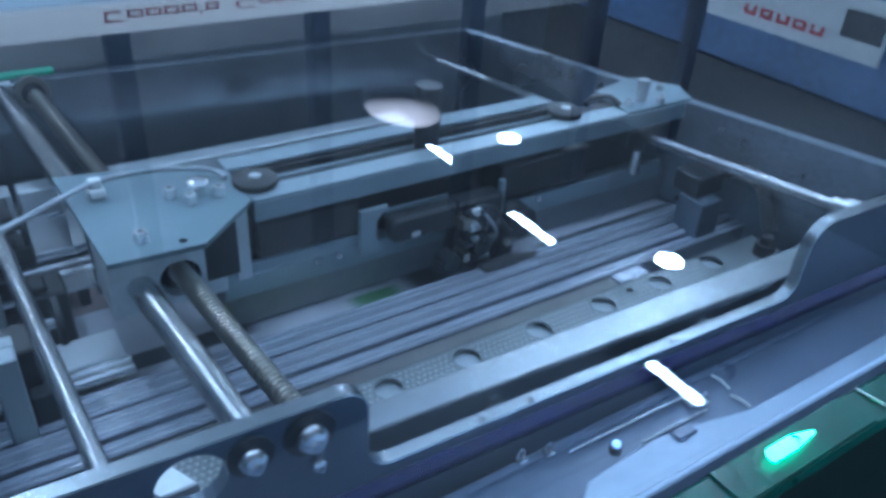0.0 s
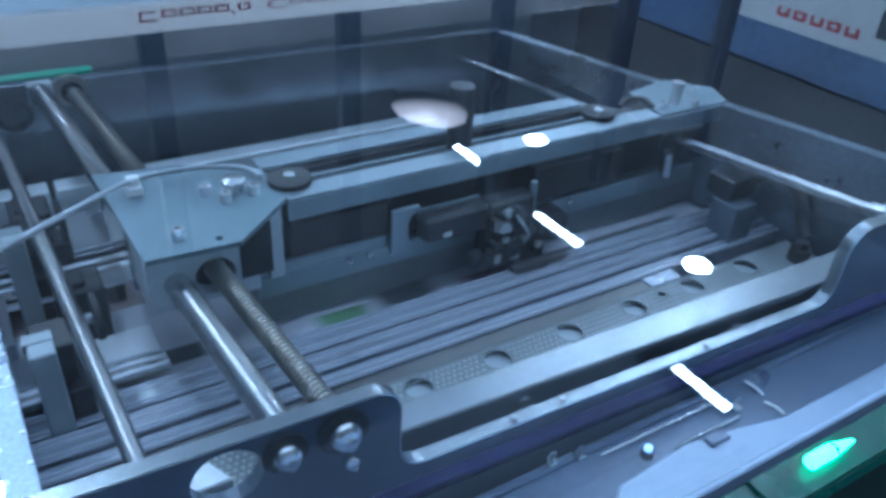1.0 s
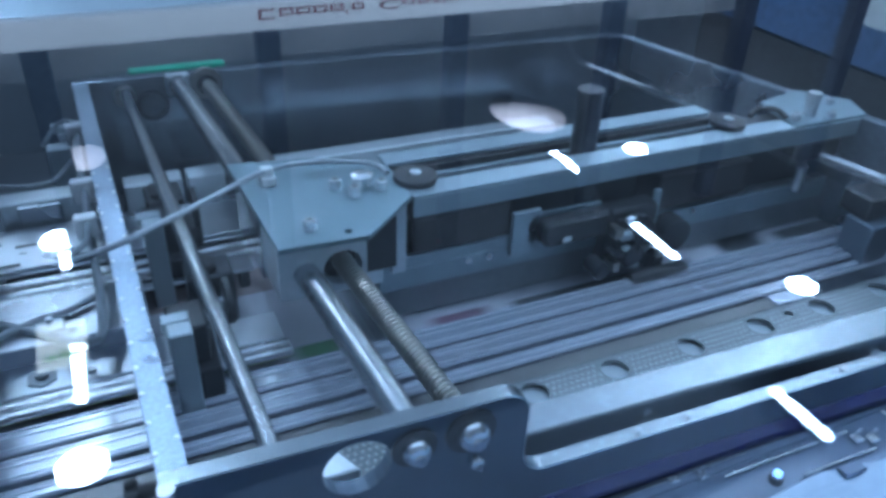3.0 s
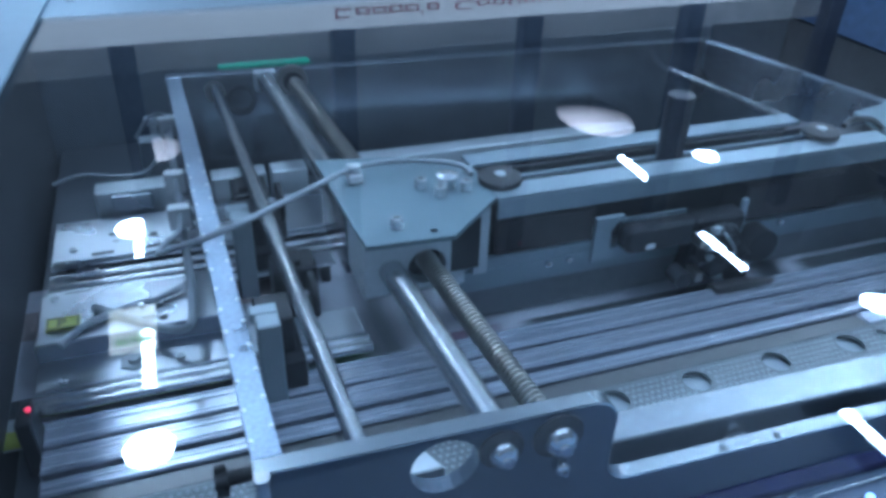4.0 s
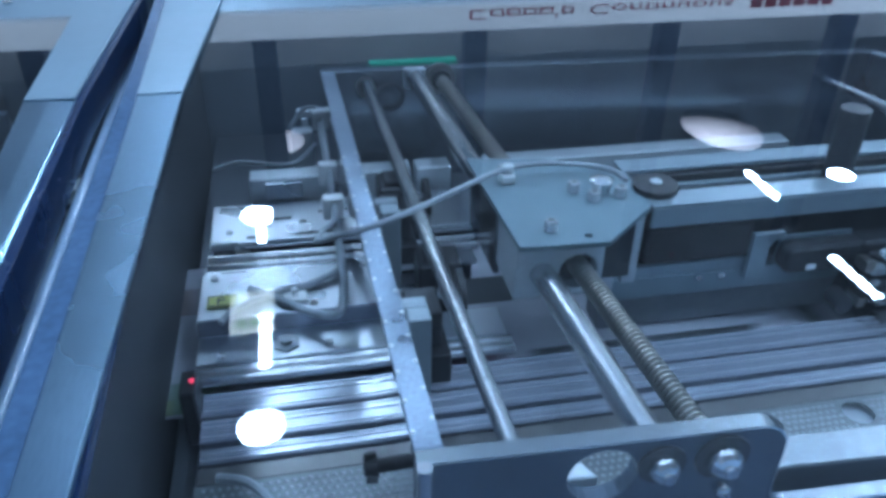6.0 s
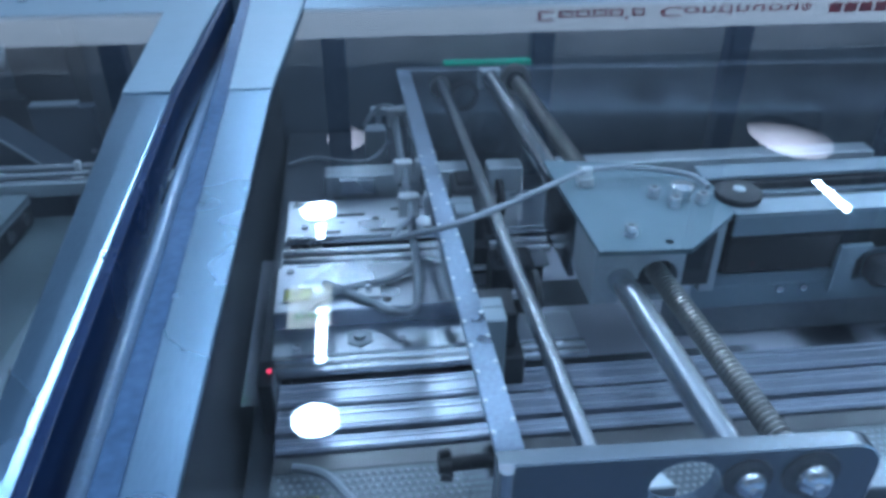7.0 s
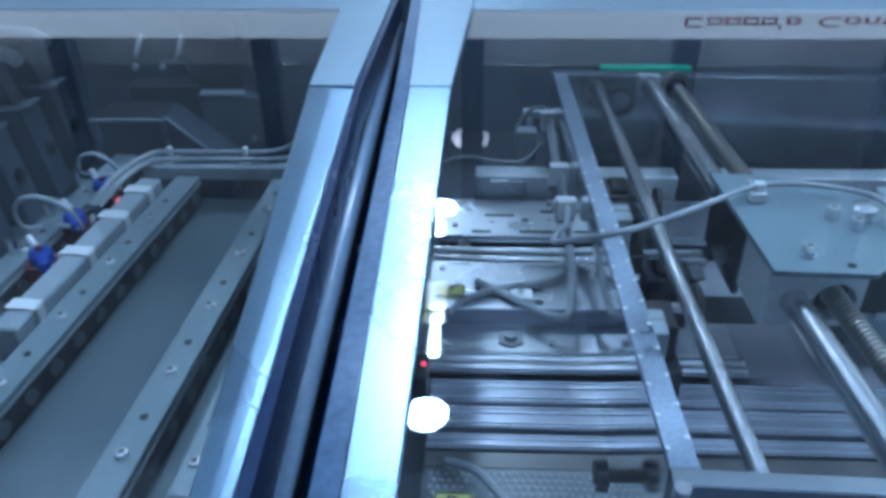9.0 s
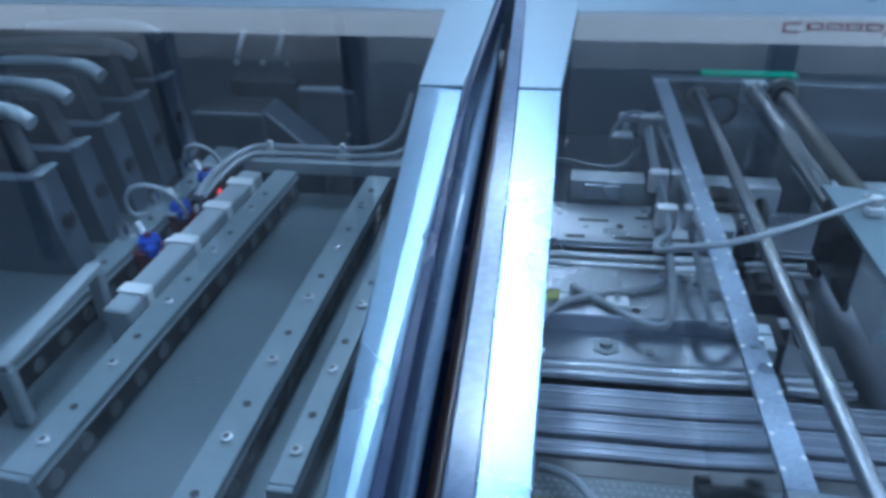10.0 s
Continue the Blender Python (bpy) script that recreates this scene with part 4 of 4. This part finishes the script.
def lid(x0, x1, edge, hinge, flange, label):
    """edge: (x0, x1) at the front and at the bend; hinge: the same behind it; flange: +1 or -1, the side that faces the gap."""
    t = thing("acrylic_lid", ((x0 + x1) / 2, 0.43, GLASS), label, "lid", "lids over the machine bays")
    (a0, a1), (b0, b1) = edge
    h0, h1 = hinge
    side = 1 if flange > 0 else 0
    fx, bx, hx = (a0, a1)[side], (b0, b1)[side], (h0, h1)[side]
    far = x0 if flange > 0 else x1
    pts = [(far, FRONT), (fx, FRONT), (bx, 0.5), (bx, 0.655), (far, 0.655)]
    p = part("pane", prism(B(), pts, "z", GLASS - 0.004, GLASS), GLASSM, t, "clear acrylic sheet", False)
    p.visible_shadow = False
    # the edge strip is crowned: the half beside the gap of the left lid falls away a little
    fall = 0.0007 if flange > 0 else 0.0
    bm, rings = B(), []
    for y, u, v in ((FRONT + 0.001, a0, a1), (0.502, b0, b1)):
        m = (u + v) / 2
        z = GLASS + 0.0023
        rings.append([bm.verts.new(p) for p in ((u, y, GLASS + 0.0003), (u, y, z - 0.0004), (u + 0.0004, y, z), (m, y, z), (v - 0.0004, y, z - fall), (v, y, z - fall - 0.0004), (v, y, GLASS + 0.0003))])
    for k in range(7):
        bm.faces.new((rings[0][k], rings[0][(k + 1) % 7], rings[1][(k + 1) % 7], rings[1][k]))
    bm.faces.new(rings[0])
    bm.faces.new(rings[1])
    part("edge_strip", bm, STRIPS, t, "satin metal edge strip", False)
    part("hinge_strip", prism(B(), [(b0, 0.5025), (b1, 0.5025), (h1, 0.70), (h0, 0.70)], "z", GLASS + 0.0003, GLASS + 0.0031, 0.0004), HINGE, t, "pale painted hinge strip")
    part("back_border", box(B(), x0, x1, 0.6555, 0.715, GLASS - 0.006, GLASS + 0.0001, 0.0006), HINGE, t, "pale painted back border")
    for k in range(9):
        x = x0 + (x1 - x0) * (k + 0.5) / 9
        part("border_screw", rod(B(), (x, 0.69, GLASS + 0.0002), (x, 0.69, GLASS + 0.0022), 0.003, 10), STEEL, t)
    d = 0.0035 if flange > 0 else -0.0075
    # one acrylic in two blues: FLANGE carries the gap's bright reflections
    part("edge_flange", prism(B(), [(fx, FRONT + 0.002), (fx + d, FRONT + 0.002), (bx + d, 0.5), (hx + d, 0.70), (hx, 0.70), (bx, 0.5)], "z", 1.060 if flange > 0 else 1.046, GLASS + 0.0012, 0.0003), BLUE if flange > 0 else FLANGE, t, "blue acrylic flange")
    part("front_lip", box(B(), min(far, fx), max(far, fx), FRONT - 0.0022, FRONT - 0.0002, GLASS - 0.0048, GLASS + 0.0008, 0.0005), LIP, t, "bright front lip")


def gap_parts():
    s = thing("seal_channel", (-0.2065, 0.45, 1.03), "dark channel with a round seal between the lids", "seal")
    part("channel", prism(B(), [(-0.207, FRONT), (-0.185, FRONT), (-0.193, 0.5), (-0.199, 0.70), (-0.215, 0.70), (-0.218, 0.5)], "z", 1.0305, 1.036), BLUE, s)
    part("seal", rod(B(), (-0.2062, FRONT + 0.002, 1.0535), (-0.2165, 0.70, 1.0535), 0.0040, 16), SEAL, s, "glossy blue seal tube")
    part("seal_foot", prism(B(), [(-0.2072, FRONT + 0.002), (-0.2052, FRONT + 0.002), (-0.2155, 0.70), (-0.2175, 0.70)], "z", 1.0362, 1.0496), DARK, s)
    part("wire", rod(B(), (-0.1980, FRONT + 0.002, 1.0420), (-0.2075, 0.70, 1.0420), 0.0034, 12), UMBER, s)


# ---- front ledge ----
def front_ledge():
    l = thing("front_ledge", (0.2, 0.25, 0.871), "dark blue metal ledge under the lid's front edge", "ledge")
    part("shelf", box(B(), -0.19, 0.61, 0.215, 0.3105, 0.8712, 0.915, 0.001), LEDGE, l, "dull blue-grey shelf")
    part("navy_rail", prism(B(), [(-0.19, 0.2195), (0.61, 0.1935), (0.61, 0.1985), (-0.19, 0.2245)], "z", 1.0690, 1.0715, 0.0006), NAVY, l, "deep navy rail under the lid")
    for x, y in ((-0.185, 0.2205), (0.60, 0.1955)):
        part("rail_post", box(B(), x, x + 0.006, y, y + 0.003, 0.9152, 1.0688, 0.0), DARK, l)
    # pale plate cut to the outline of a soft bright gleam
    part("gleam_patch", prism(B(), [(0.10, 0.226), (0.60, 0.226), (0.60, 0.2675), (0.421, 0.2687), (0.2845, 0.2687), (0.26, 0.274), (0.220, 0.281), (0.168, 0.277)], "z", 0.9152, 0.9215, 0.001), GLEAM, l, "pale plate standing for a soft bright gleam")
    part("front_panel", box(B(), -0.19, 0.61, 0.190, 0.2105, 0.8712, 1.003, 0.002), GREEND, l, "dark green front panel")
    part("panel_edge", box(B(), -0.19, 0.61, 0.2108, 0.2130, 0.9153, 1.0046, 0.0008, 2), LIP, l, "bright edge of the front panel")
    part("panel_joint", rod(B(), (0.2450, 0.2100, 1.0040), (0.2475, 0.1920, 1.0040), 0.0008, 8), STEEL, l)
    for x0, x1, y, r in ((0.176, 0.261, 0.2995, 0.0008), (0.2148, 0.266, 0.2847, 0.0009)):
        part("ledge_rod", rod(B(), (x0, y, 0.9168), (x1, y - 0.001, 0.9168), r, 10), STEEL, l)
    part("dark_foot", box(B(), 0.228, 0.243, 0.2710, 0.2785, 0.9217, 0.9240, 0.001), LEDGE, l)
    part("guide_strip", box(B(), -0.18, 0.60, 0.3035, 0.3085, 0.9152, 0.9165, 0.0005), LEDGE, l)
    lamp = thing("indicator_light", (0.1935, 0.2805, 0.9152), "small round indicator with a blue-white glow", "indicator light")
    part("socket", rod(B(), (0.1935, 0.2845, 0.9217), (0.1935, 0.2845, 0.9262), 0.0036, 18), DARK, lamp)
    part("lens", rod(rod(B(), (0.1935, 0.2845, 0.9263), (0.1935, 0.2845, 0.9280), 0.0022, 18), (0.1935, 0.2845, 0.9280), (0.1935, 0.2845, 0.9290), 0.0022, 18, 0.0012), BLUELED, lamp, "glowing blue-white lens")
    led = thing("status_light", (0.19, 0.2, 1.0), "green glowing status light on the front panel", "status light")
    bm = rod(B(), (0.176, 0.2015, 1.0074), (0.189, 0.2015, 1.0074), 0.0029, 16)
    rod(bm, (0.189, 0.2015, 1.0074), (0.203, 0.2015, 1.0058), 0.0029, 16, 0.0008)
    part("lens", bm, GREENLED, led, "glowing green lens")
    part("base", box(B(), 0.150, 0.235, 0.1925, 0.2125, 1.0032, 1.0044, 0.0004), GREEND, led)
    for x, y in ((0.150, 0.3085), (0.166, 0.3050), (0.262, 0.2925), (0.270, 0.2895)):
        c = thing("wire_clip", (x, y, 0.915), "small bright wire clip on the ledge", "clip", "wire clips on the ledge")
        part("clip_foot", box(B(), x - 0.003, x + 0.003, y - 0.003, y + 0.003, 0.9152, 0.918, 0.0005), STEEL, c)
        part("clip_loop", tube(B(), [(x - 0.0015, y, 0.918), (x - 0.0025, y, 0.922), (x, y, 0.924), (x + 0.0025, y, 0.922), (x + 0.0015, y, 0.918)], 0.0006, 6, 4), STEEL, c)
    for a, b in (((0.2938, 0.303), (0.2938, 0.2895)), ((0.2896, 0.2853), (0.2917, 0.2727))):
        single("wire", tube(B(), [(a[0], a[1], 0.9161), ((a[0] + b[0]) / 2, (a[1] + b[1]) / 2, 0.9172), (b[0], b[1], 0.9161)], 0.0008, 6, 4), WHITE, "bright thin wire on the front ledge", "wire", "wires on the ledge")


plate_frame()
carriage()
cable()
shafts()
bed_parts()
lid(-0.191, 0.615, ((-0.1845, -0.174), (-0.191, -0.170)), (-0.197, -0.158), -1, "clear acrylic lid over the carriage bay with a satin edge")
lid(-0.69, -0.219, ((-0.214, -0.2075), (-0.242, -0.219)), (-0.251, -0.216), 1, "clear acrylic lid over the transport bay with a satin edge")
gap_parts()
front_ledge()
mesh_sheet()


# ---- transport bay ----
def transport_rail(x0, x1, y0, y1, label, rollers=True, turn=0.0):
    xc = (x0 + x1) / 2
    t = thing("transport_rail", (xc, (y0 + y1) / 2, 0.9), label, "rail", "transport rails")
    part("cap", box(B(), x0, x1, y0, y1, 0.941, 0.9455, 0.0006), RAIL, t, "painted cap strip")
    # paler strip stands for the highlight on the cap's right bevel
    part("bevel_light", box(B(), x1 - 0.0012, x1 + 0.0003, y0, y1, 0.9385, 0.9409, 0.0004), DUCT, t)
    # black box under the cap stands for the gap's shade behind the rollers
    part("shade_web", box(B(), x0, x1 - 0.0022, y0, y1, 0.9222, 0.9408, 0.0004), BLACK, t)
    part("end_cap", box(B(), x0, x1, y0 - 0.004, y0 - 0.0002, 0.9222, 0.9455, 0.0006), RAIL, t)
    n = int((y1 - y0) / 0.058)
    for k in range(n):
        y = y0 + 0.02 + k * 0.058
        cap_screw("cap_screw", xc, y, 0.9456, 0.0031, 0.0018, t)
        part("hole_plug", rod(B(), (xc, y + 0.024, 0.9452), (xc, y + 0.024, 0.9459), 0.0022, 12), BLACK, t)
    if rollers:
        y = y0 + 0.012
        while y < y1 - 0.01:
            part("roller", rod(B(), (x1 - 0.0021, y, 0.9305), (x1 - 0.0004, y, 0.9305), 0.0047, 14), ROLL, t, "grey rubber roller")
            y += 0.0245
    t.rotation_euler = (0, 0, radians(turn))


def transport_bay():
    t = thing("transport_table", (-0.4, 0.5, 0.871), "blue-grey steel table of the transport bay", "table")
    part("plate", box(B(), -0.68, -0.245, 0.22, 0.668, 0.9185, 0.922, 0.0006), TABLE, t, "plain grey steel plate")
    for x in (-0.675, -0.255):
        part("support", box(B(), x, x + 0.008, 0.23, 0.66, 0.8712, 0.9184, 0), DARK, t)
    transport_rail(-0.4050, -0.3860, 0.345, 0.662, "grey transport rail with rollers and small screws", True, -5.2)
    transport_rail(-0.3240, -0.3050, 0.300, 0.658, "grey transport rail with rollers beside the plate", True, -3.1)
    transport_rail(-0.286, -0.273, 0.354, 0.640, "narrow grey rail close to the lid's edge", False, -2.2)
    transport_rail(-0.470, -0.452, 0.30, 0.70, "grey outer rail behind the air valves", True, -4.5)
    # cross bar with cable
    c = thing("cross_bar", (-0.35, 0.68, 0.9), "pale cross bar with tied cables at the rear", "cross bar")
    part("bar", box(B(), -0.418, -0.262, 0.664, 0.684, 0.9405, 0.9515, 0.0008), DUCT, c)
    part("bar_leg", box(B(), -0.40, -0.392, 0.6685, 0.682, 0.8712, 0.9403, 0), DARK, c)
    part("bar_leg", box(B(), -0.29, -0.282, 0.6685, 0.682, 0.8712, 0.9403, 0), DARK, c)
    for x in (-0.398, -0.338):
        part("tie", box(B(), x - 0.0045, x + 0.0045, 0.669, 0.683, 0.9516, 0.9535, 0.0005), WHITE, c)
        part("tie_head", box(B(), x - 0.002, x + 0.002, 0.674, 0.679, 0.9536, 0.963, 0.0005), WHITE, c)
    single("cable", tube(B(), [(-0.43, 0.60, 0.951), (-0.428, 0.64, 0.955), (-0.415, 0.672, 0.957), (-0.398, 0.679, 0.957), (-0.338, 0.679, 0.957), (-0.31, 0.684, 0.958), (-0.296, 0.70, 0.965), (-0.29, 0.73, 0.985)], 0.0028, 8, 5), CABLE, "grey cable tied along the cross bar", "cable")
    single("cable", tube(B(), [(-0.425, 0.60, 0.951), (-0.421, 0.64, 0.954), (-0.41, 0.667, 0.9545), (-0.38, 0.672, 0.9545), (-0.335, 0.672, 0.9545), (-0.30, 0.676, 0.955), (-0.285, 0.69, 0.958)], 0.0022, 8, 5), CABLE, "grey cable tied along the cross bar", "cable")
    # cable duct
    d = thing("cable_duct", (-0.418, 0.53, 0.922), "pale square cable duct with white straps", "cable duct")
    part("duct", box(B(), -0.4265, -0.4095, 0.458, 0.642, 0.9222, 0.9535, 0.0012), DUCT, d)
    for y in (0.622, 0.585, 0.538, 0.480):
        bm = box(B(), -0.4275, -0.4085, y - 0.005, y + 0.005, 0.9537, 0.9552, 0.0004)
        box(bm, -0.4093, -0.4080, y - 0.003, y + 0.003, 0.930, 0.9537, 0.0002)
        part("strap", bm, WHITE, d, "white strap")
    d.location.x += 0.006
    d.rotation_euler = (0, 0, radians(-5.2))
    # handle
    h = thing("bar_handle", (-0.45, 0.44, 0.9222), "pale metal bar handle over the outer rail", "handle")
    bm = box(B(), -0.450, -0.440, 0.394, 0.490, 0.9602, 0.9655, 0.0018, 2)
    box(bm, -0.450, -0.440, 0.394, 0.401, 0.9222, 0.9605, 0.0012)
    box(bm, -0.450, -0.440, 0.483, 0.490, 0.9222, 0.9605, 0.0012)
    part("bar", bm, DUCT, h)
    # air valves with hoses
    for y in (0.642, 0.593, 0.544):
        v = thing("air_valve", (-0.44, y, 0.9222), "small maroon air valve with a blue cap", "valve", "air valves")
        part("body", box(B(), -0.449, -0.4305, y - 0.010, y + 0.010, 0.9222, 0.943, 0.0012), MAROON, v)
        bm = rod(B(), (-0.439, y - 0.002, 0.9432), (-0.439, y - 0.002, 0.950), 0.0075, 18)
        rod(bm, (-0.439, y - 0.002, 0.950), (-0.439, y - 0.002, 0.9525), 0.0075, 18, 0.0055)
        part("cap", bm, BLUECAP, v, "blue round cap")
        bm = rod(B(), (-0.4335, y - 0.0105, 0.9432), (-0.4335, y - 0.0105, 0.9485), 0.0042, 14)
        part("small_cap", rod(bm, (-0.4335, y - 0.0105, 0.9485), (-0.4335, y - 0.0105, 0.950), 0.0042, 14, 0.003), BLUECAP, v, "small blue cap")
        part("red_light", box(B(), -0.4302, -0.4292, y - 0.007, y - 0.002, 0.934, 0.9375, 0), REDGLOW, v, "dim red light")
        part("nozzle", rod(B(), (-0.4500, y + 0.012, 0.9435), (-0.4560, y + 0.016, 0.9515), 0.0030, 12), NICKEL, v)
        part("stem", rod(B(), (-0.4390, y - 0.002, 0.9526), (-0.4390, y - 0.002, 0.9545), 0.0026, 10), MAROON, v)
        part("clip", box(B(), -0.4305, -0.4290, y + 0.001, y + 0.007, 0.9405, 0.9465, 0.0004), WHITE, v)
        part("fitting", rod(B(), (-0.4600, y + 0.004, 0.9458), (-0.4600, y + 0.004, 0.957), 0.0042, 12), STEEL, v)
    for y, r in ((0.655, 0.016), (0.575, 0.024)):
        pts = [(-0.448 + r * 0.9 * math.sin(a), y, 0.953 + 0.0 + r * math.cos(a)) for a in [radians(q) for q in range(-150, 181, 30)]]
        pts = [(p[0], p[1] - 0.3 * (p[2] - 0.953), max(p[2], 0.9465)) for p in pts]
        single("air_hose", tube(B(), pts, 0.0016, 8, 4), HOSEM, "pale looped air hose at the valves", "hose", "air hoses")
    # upright modules
    for k, y in enumerate((0.545, 0.588, 0.632, 0.680, 0.725)):
        m = thing("upright_module", (-0.53, y, 0.9222), "dark grey upright module with a pale cap", "module", "row of upright modules")
        out = [(-0.60, 0.9222), (-0.492, 0.9222), (-0.502, 0.996), (-0.60, 0.996)]
        part("panel", prism(B(), out, "y", y - 0.012, y + 0.012, 0.001), MODULE, m)
        part("spine", prism(B(), [(-0.60, 0.9962), (-0.512, 0.9962), (-0.520, 1.03), (-0.60, 1.03)], "y", y - 0.004, y + 0.012, 0.001), DARK, m)
        part("lip", box(B(), -0.504, -0.498, y - 0.010, y + 0.010, 0.9962, 0.998, 0.0003), RAIL, m)
        part("cap", tube(B(), [(-0.62, y + 0.004, 1.034), (-0.56, y + 0.004, 1.0375), (-0.525, y + 0.003, 1.037), (-0.503, y, 1.031)], 0.0046, 14, 5), RAIL, m, "pale rounded cap")
        part("cap_tip", tube(B(), [(-0.522, y + 0.003, 1.0368), (-0.510, y + 0.002, 1.0345), (-0.500, y, 1.0295)], 0.0054, 12, 4), DUCT, m, "pale end of the cap")
        part("window", rod(B(), (-0.4965, y, 0.960), (-0.4940, y, 0.960), 0.006, 14), BLACK, m)
        part("link", box(B(), -0.600, -0.560, y + 0.0122, y + 0.024, 0.9222, 0.99, 0), DARK, m)
    # things at the rear of the bay
    b = thing("junction_box", (-0.46, 0.78, 0.871), "grey folded metal box at the rear panel", "box")
    part("case", box(B(), -0.500, -0.434, 0.752, 0.80, 0.8712, 0.951, 0.001), MODULE, b)
    part("top_edge", box(B(), -0.499, -0.435, 0.7515, 0.7545, 0.9512, 0.9535, 0.0003), DUCT, b)
    # black sheet laid on the closed top stands for a dark inside
    part("hollow_shade", box(B(), -0.498, -0.436, 0.7548, 0.7985, 0.9511, 0.9518, 0), BLACK, b)
    part("slope", prism(B(), [(-0.4335, 0.8712), (-0.4335, 0.95), (-0.384, 0.905), (-0.384, 0.8712)], "y", 0.76, 0.80, 0.0005), MODULE, b)
    part("slope_edge", prism(B(), [(-0.4330, 0.9502), (-0.4330, 0.9522), (-0.3835, 0.9072), (-0.3835, 0.9052)], "y", 0.759, 0.7625, 0.0), DUCT, b)
    part("arm", box(B(), -0.48, -0.415, 0.801, 0.825, 0.8712, 0.966, 0.001), BLACK, b)
    p = thing("rear_bracket", (-0.39, 0.81, 0.871), "tall grey bracket with a dark post against the rear panel", "bracket")
    part("plate", box(B(), -0.414, -0.360, 0.80, 0.81, 0.8712, 0.957, 0.0008), MODULE, p)
    part("top", box(B(), -0.4135, -0.3725, 0.7985, 0.8105, 0.9572, 0.9595, 0.0003), DUCT, p)
    part("post", prism(B(), [(-0.424, 0.8712), (-0.372, 0.8712), (-0.376, 1.055), (-0.424, 1.055)], "y", 0.812, 0.848, 0.001), BLACK, p)
    part("plate_screw", rod(B(), (-0.368, 0.7985, 0.915), (-0.368, 0.8005, 0.915), 0.0025, 10), NICKEL, p)
    w = thing("mounting_panel", (-0.45, 0.85, 0.9), "grey mounting panel with hooks and screw heads", "panel")
    part("sheet", box(B(), -0.56, -0.40, 0.849, 0.8592, 0.8712, 1.055, 0.0006), MODULE, w)
    for x in (-0.477, -0.437):
        part("hook", tube(B(), [(x, 0.848, 0.998), (x, 0.838, 0.994), (x - 0.002, 0.834, 0.986), (x - 0.006, 0.838, 0.980)], 0.0028, 8, 4), WHITE, w, "bright hook")
    for i in range(4):
        for z in (0.945, 0.968):
            part("screw_head", rod(B(), (-0.49 + i * 0.027, 0.8455, z), (-0.49 + i * 0.027, 0.8492, z), 0.003, 10), WHITE, w)


def paper_sheet(colours):
    """A printed sheet, its long side along the feed, about its own centre."""
    s = new("printed_sheet")
    s.empty_display_size = 0.02
    ORIGIN[s.name] = Vector((0, 0, 0))
    tagged(s, "white paper sheet with dark and coloured printed bands", "paper sheet", "sheets that run through the machine")
    part("sheet", box(B(), -0.135, 0.135, -0.075, 0.075, 0, 0.00016, 0), PAPER, s, "thin white paper")
    for k, (a, b, y0, y1, mat) in enumerate(colours):
        part("print", box(B(), a, b, y0, y1, 0.0002, 0.00024, 0), mat, s, "flat printed colour")
    return s


feed_table()
transport_bay()


def motions():
    """Sheets leave a pile at the right, cross the table and end in a pile under the transport bay."""
    gr, ye, dk, pk, og = (material(n, c, 0.6, 0.0, 0.3, 25, 0.0) for n, c in (("green_ink", (0.05, 0.12, 0.05)), ("yellow_ink", (0.30, 0.33, 0.04)), ("dark_ink", (0.02, 0.025, 0.03)), ("pink_ink", (0.10, 0.06, 0.09)), ("orange_ink", (0.16, 0.13, 0.13))))
    kinds = [
        paper_sheet([(-0.12, -0.02, -0.072, -0.045, dk), (0.0, 0.07, -0.072, -0.05, pk), (-0.1, 0.05, 0.02, 0.06, dk)]),
        paper_sheet([(-0.13, 0.085, -0.0735, -0.060, ye), (0.09, 0.125, -0.072, -0.046, gr), (-0.12, 0.02, -0.05, -0.035, dk), (-0.1, 0.1, 0.02, 0.05, og)]),
        paper_sheet([(-0.05, 0.10, -0.072, -0.052, dk), (-0.11, -0.07, -0.07, -0.05, pk), (-0.12, 0.12, 0.0, 0.03, dk)]),
    ]
    speed, x_in, x_out, y = 0.95, 1.12, -0.42, 0.536
    run = (x_in - x_out) / speed
    gap = 0.30 / speed
    n = 0
    first = -run - 0.1326
    sheets = [kinds[2], kinds[0], kinds[1]]
    while len(sheets) < math.ceil((10.0 - first) / gap):
        sheets.append(copy_thing(sheets[len(sheets) % 3], pose(0, 0, 0)))
    while first + n * gap < 10.0:
        t0 = first + n * gap
        ob = sheets[n]
        up, down = 0.9130 - 0.00025 * n, 0.9035 + 0.00025 * n
        def place(t):
            k = min(max((t - t0) / run, 0), 1)
            z = 0.9065 if 0 < k < 1 else (up if k <= 0 else down)
            return pose(x_in + (x_out - x_in) * k, y, z if 0 < k < 1 else z)
        times = sorted({0.0, 10.0} | {round(t0 + run * q / 6, 3) for q in range(7) if 0 < t0 + run * q / 6 < 10})
        rows, last = [], None
        for t in times:
            if last is None or round(t * FPS) > round(last * FPS):
                rows.append((t, place(t)))
                last = t
        if rows[-1][0] < 10.0:
            rows[-1] = (10.0, place(10.0))
        walk(ob, rows)
        n += 1


motions()
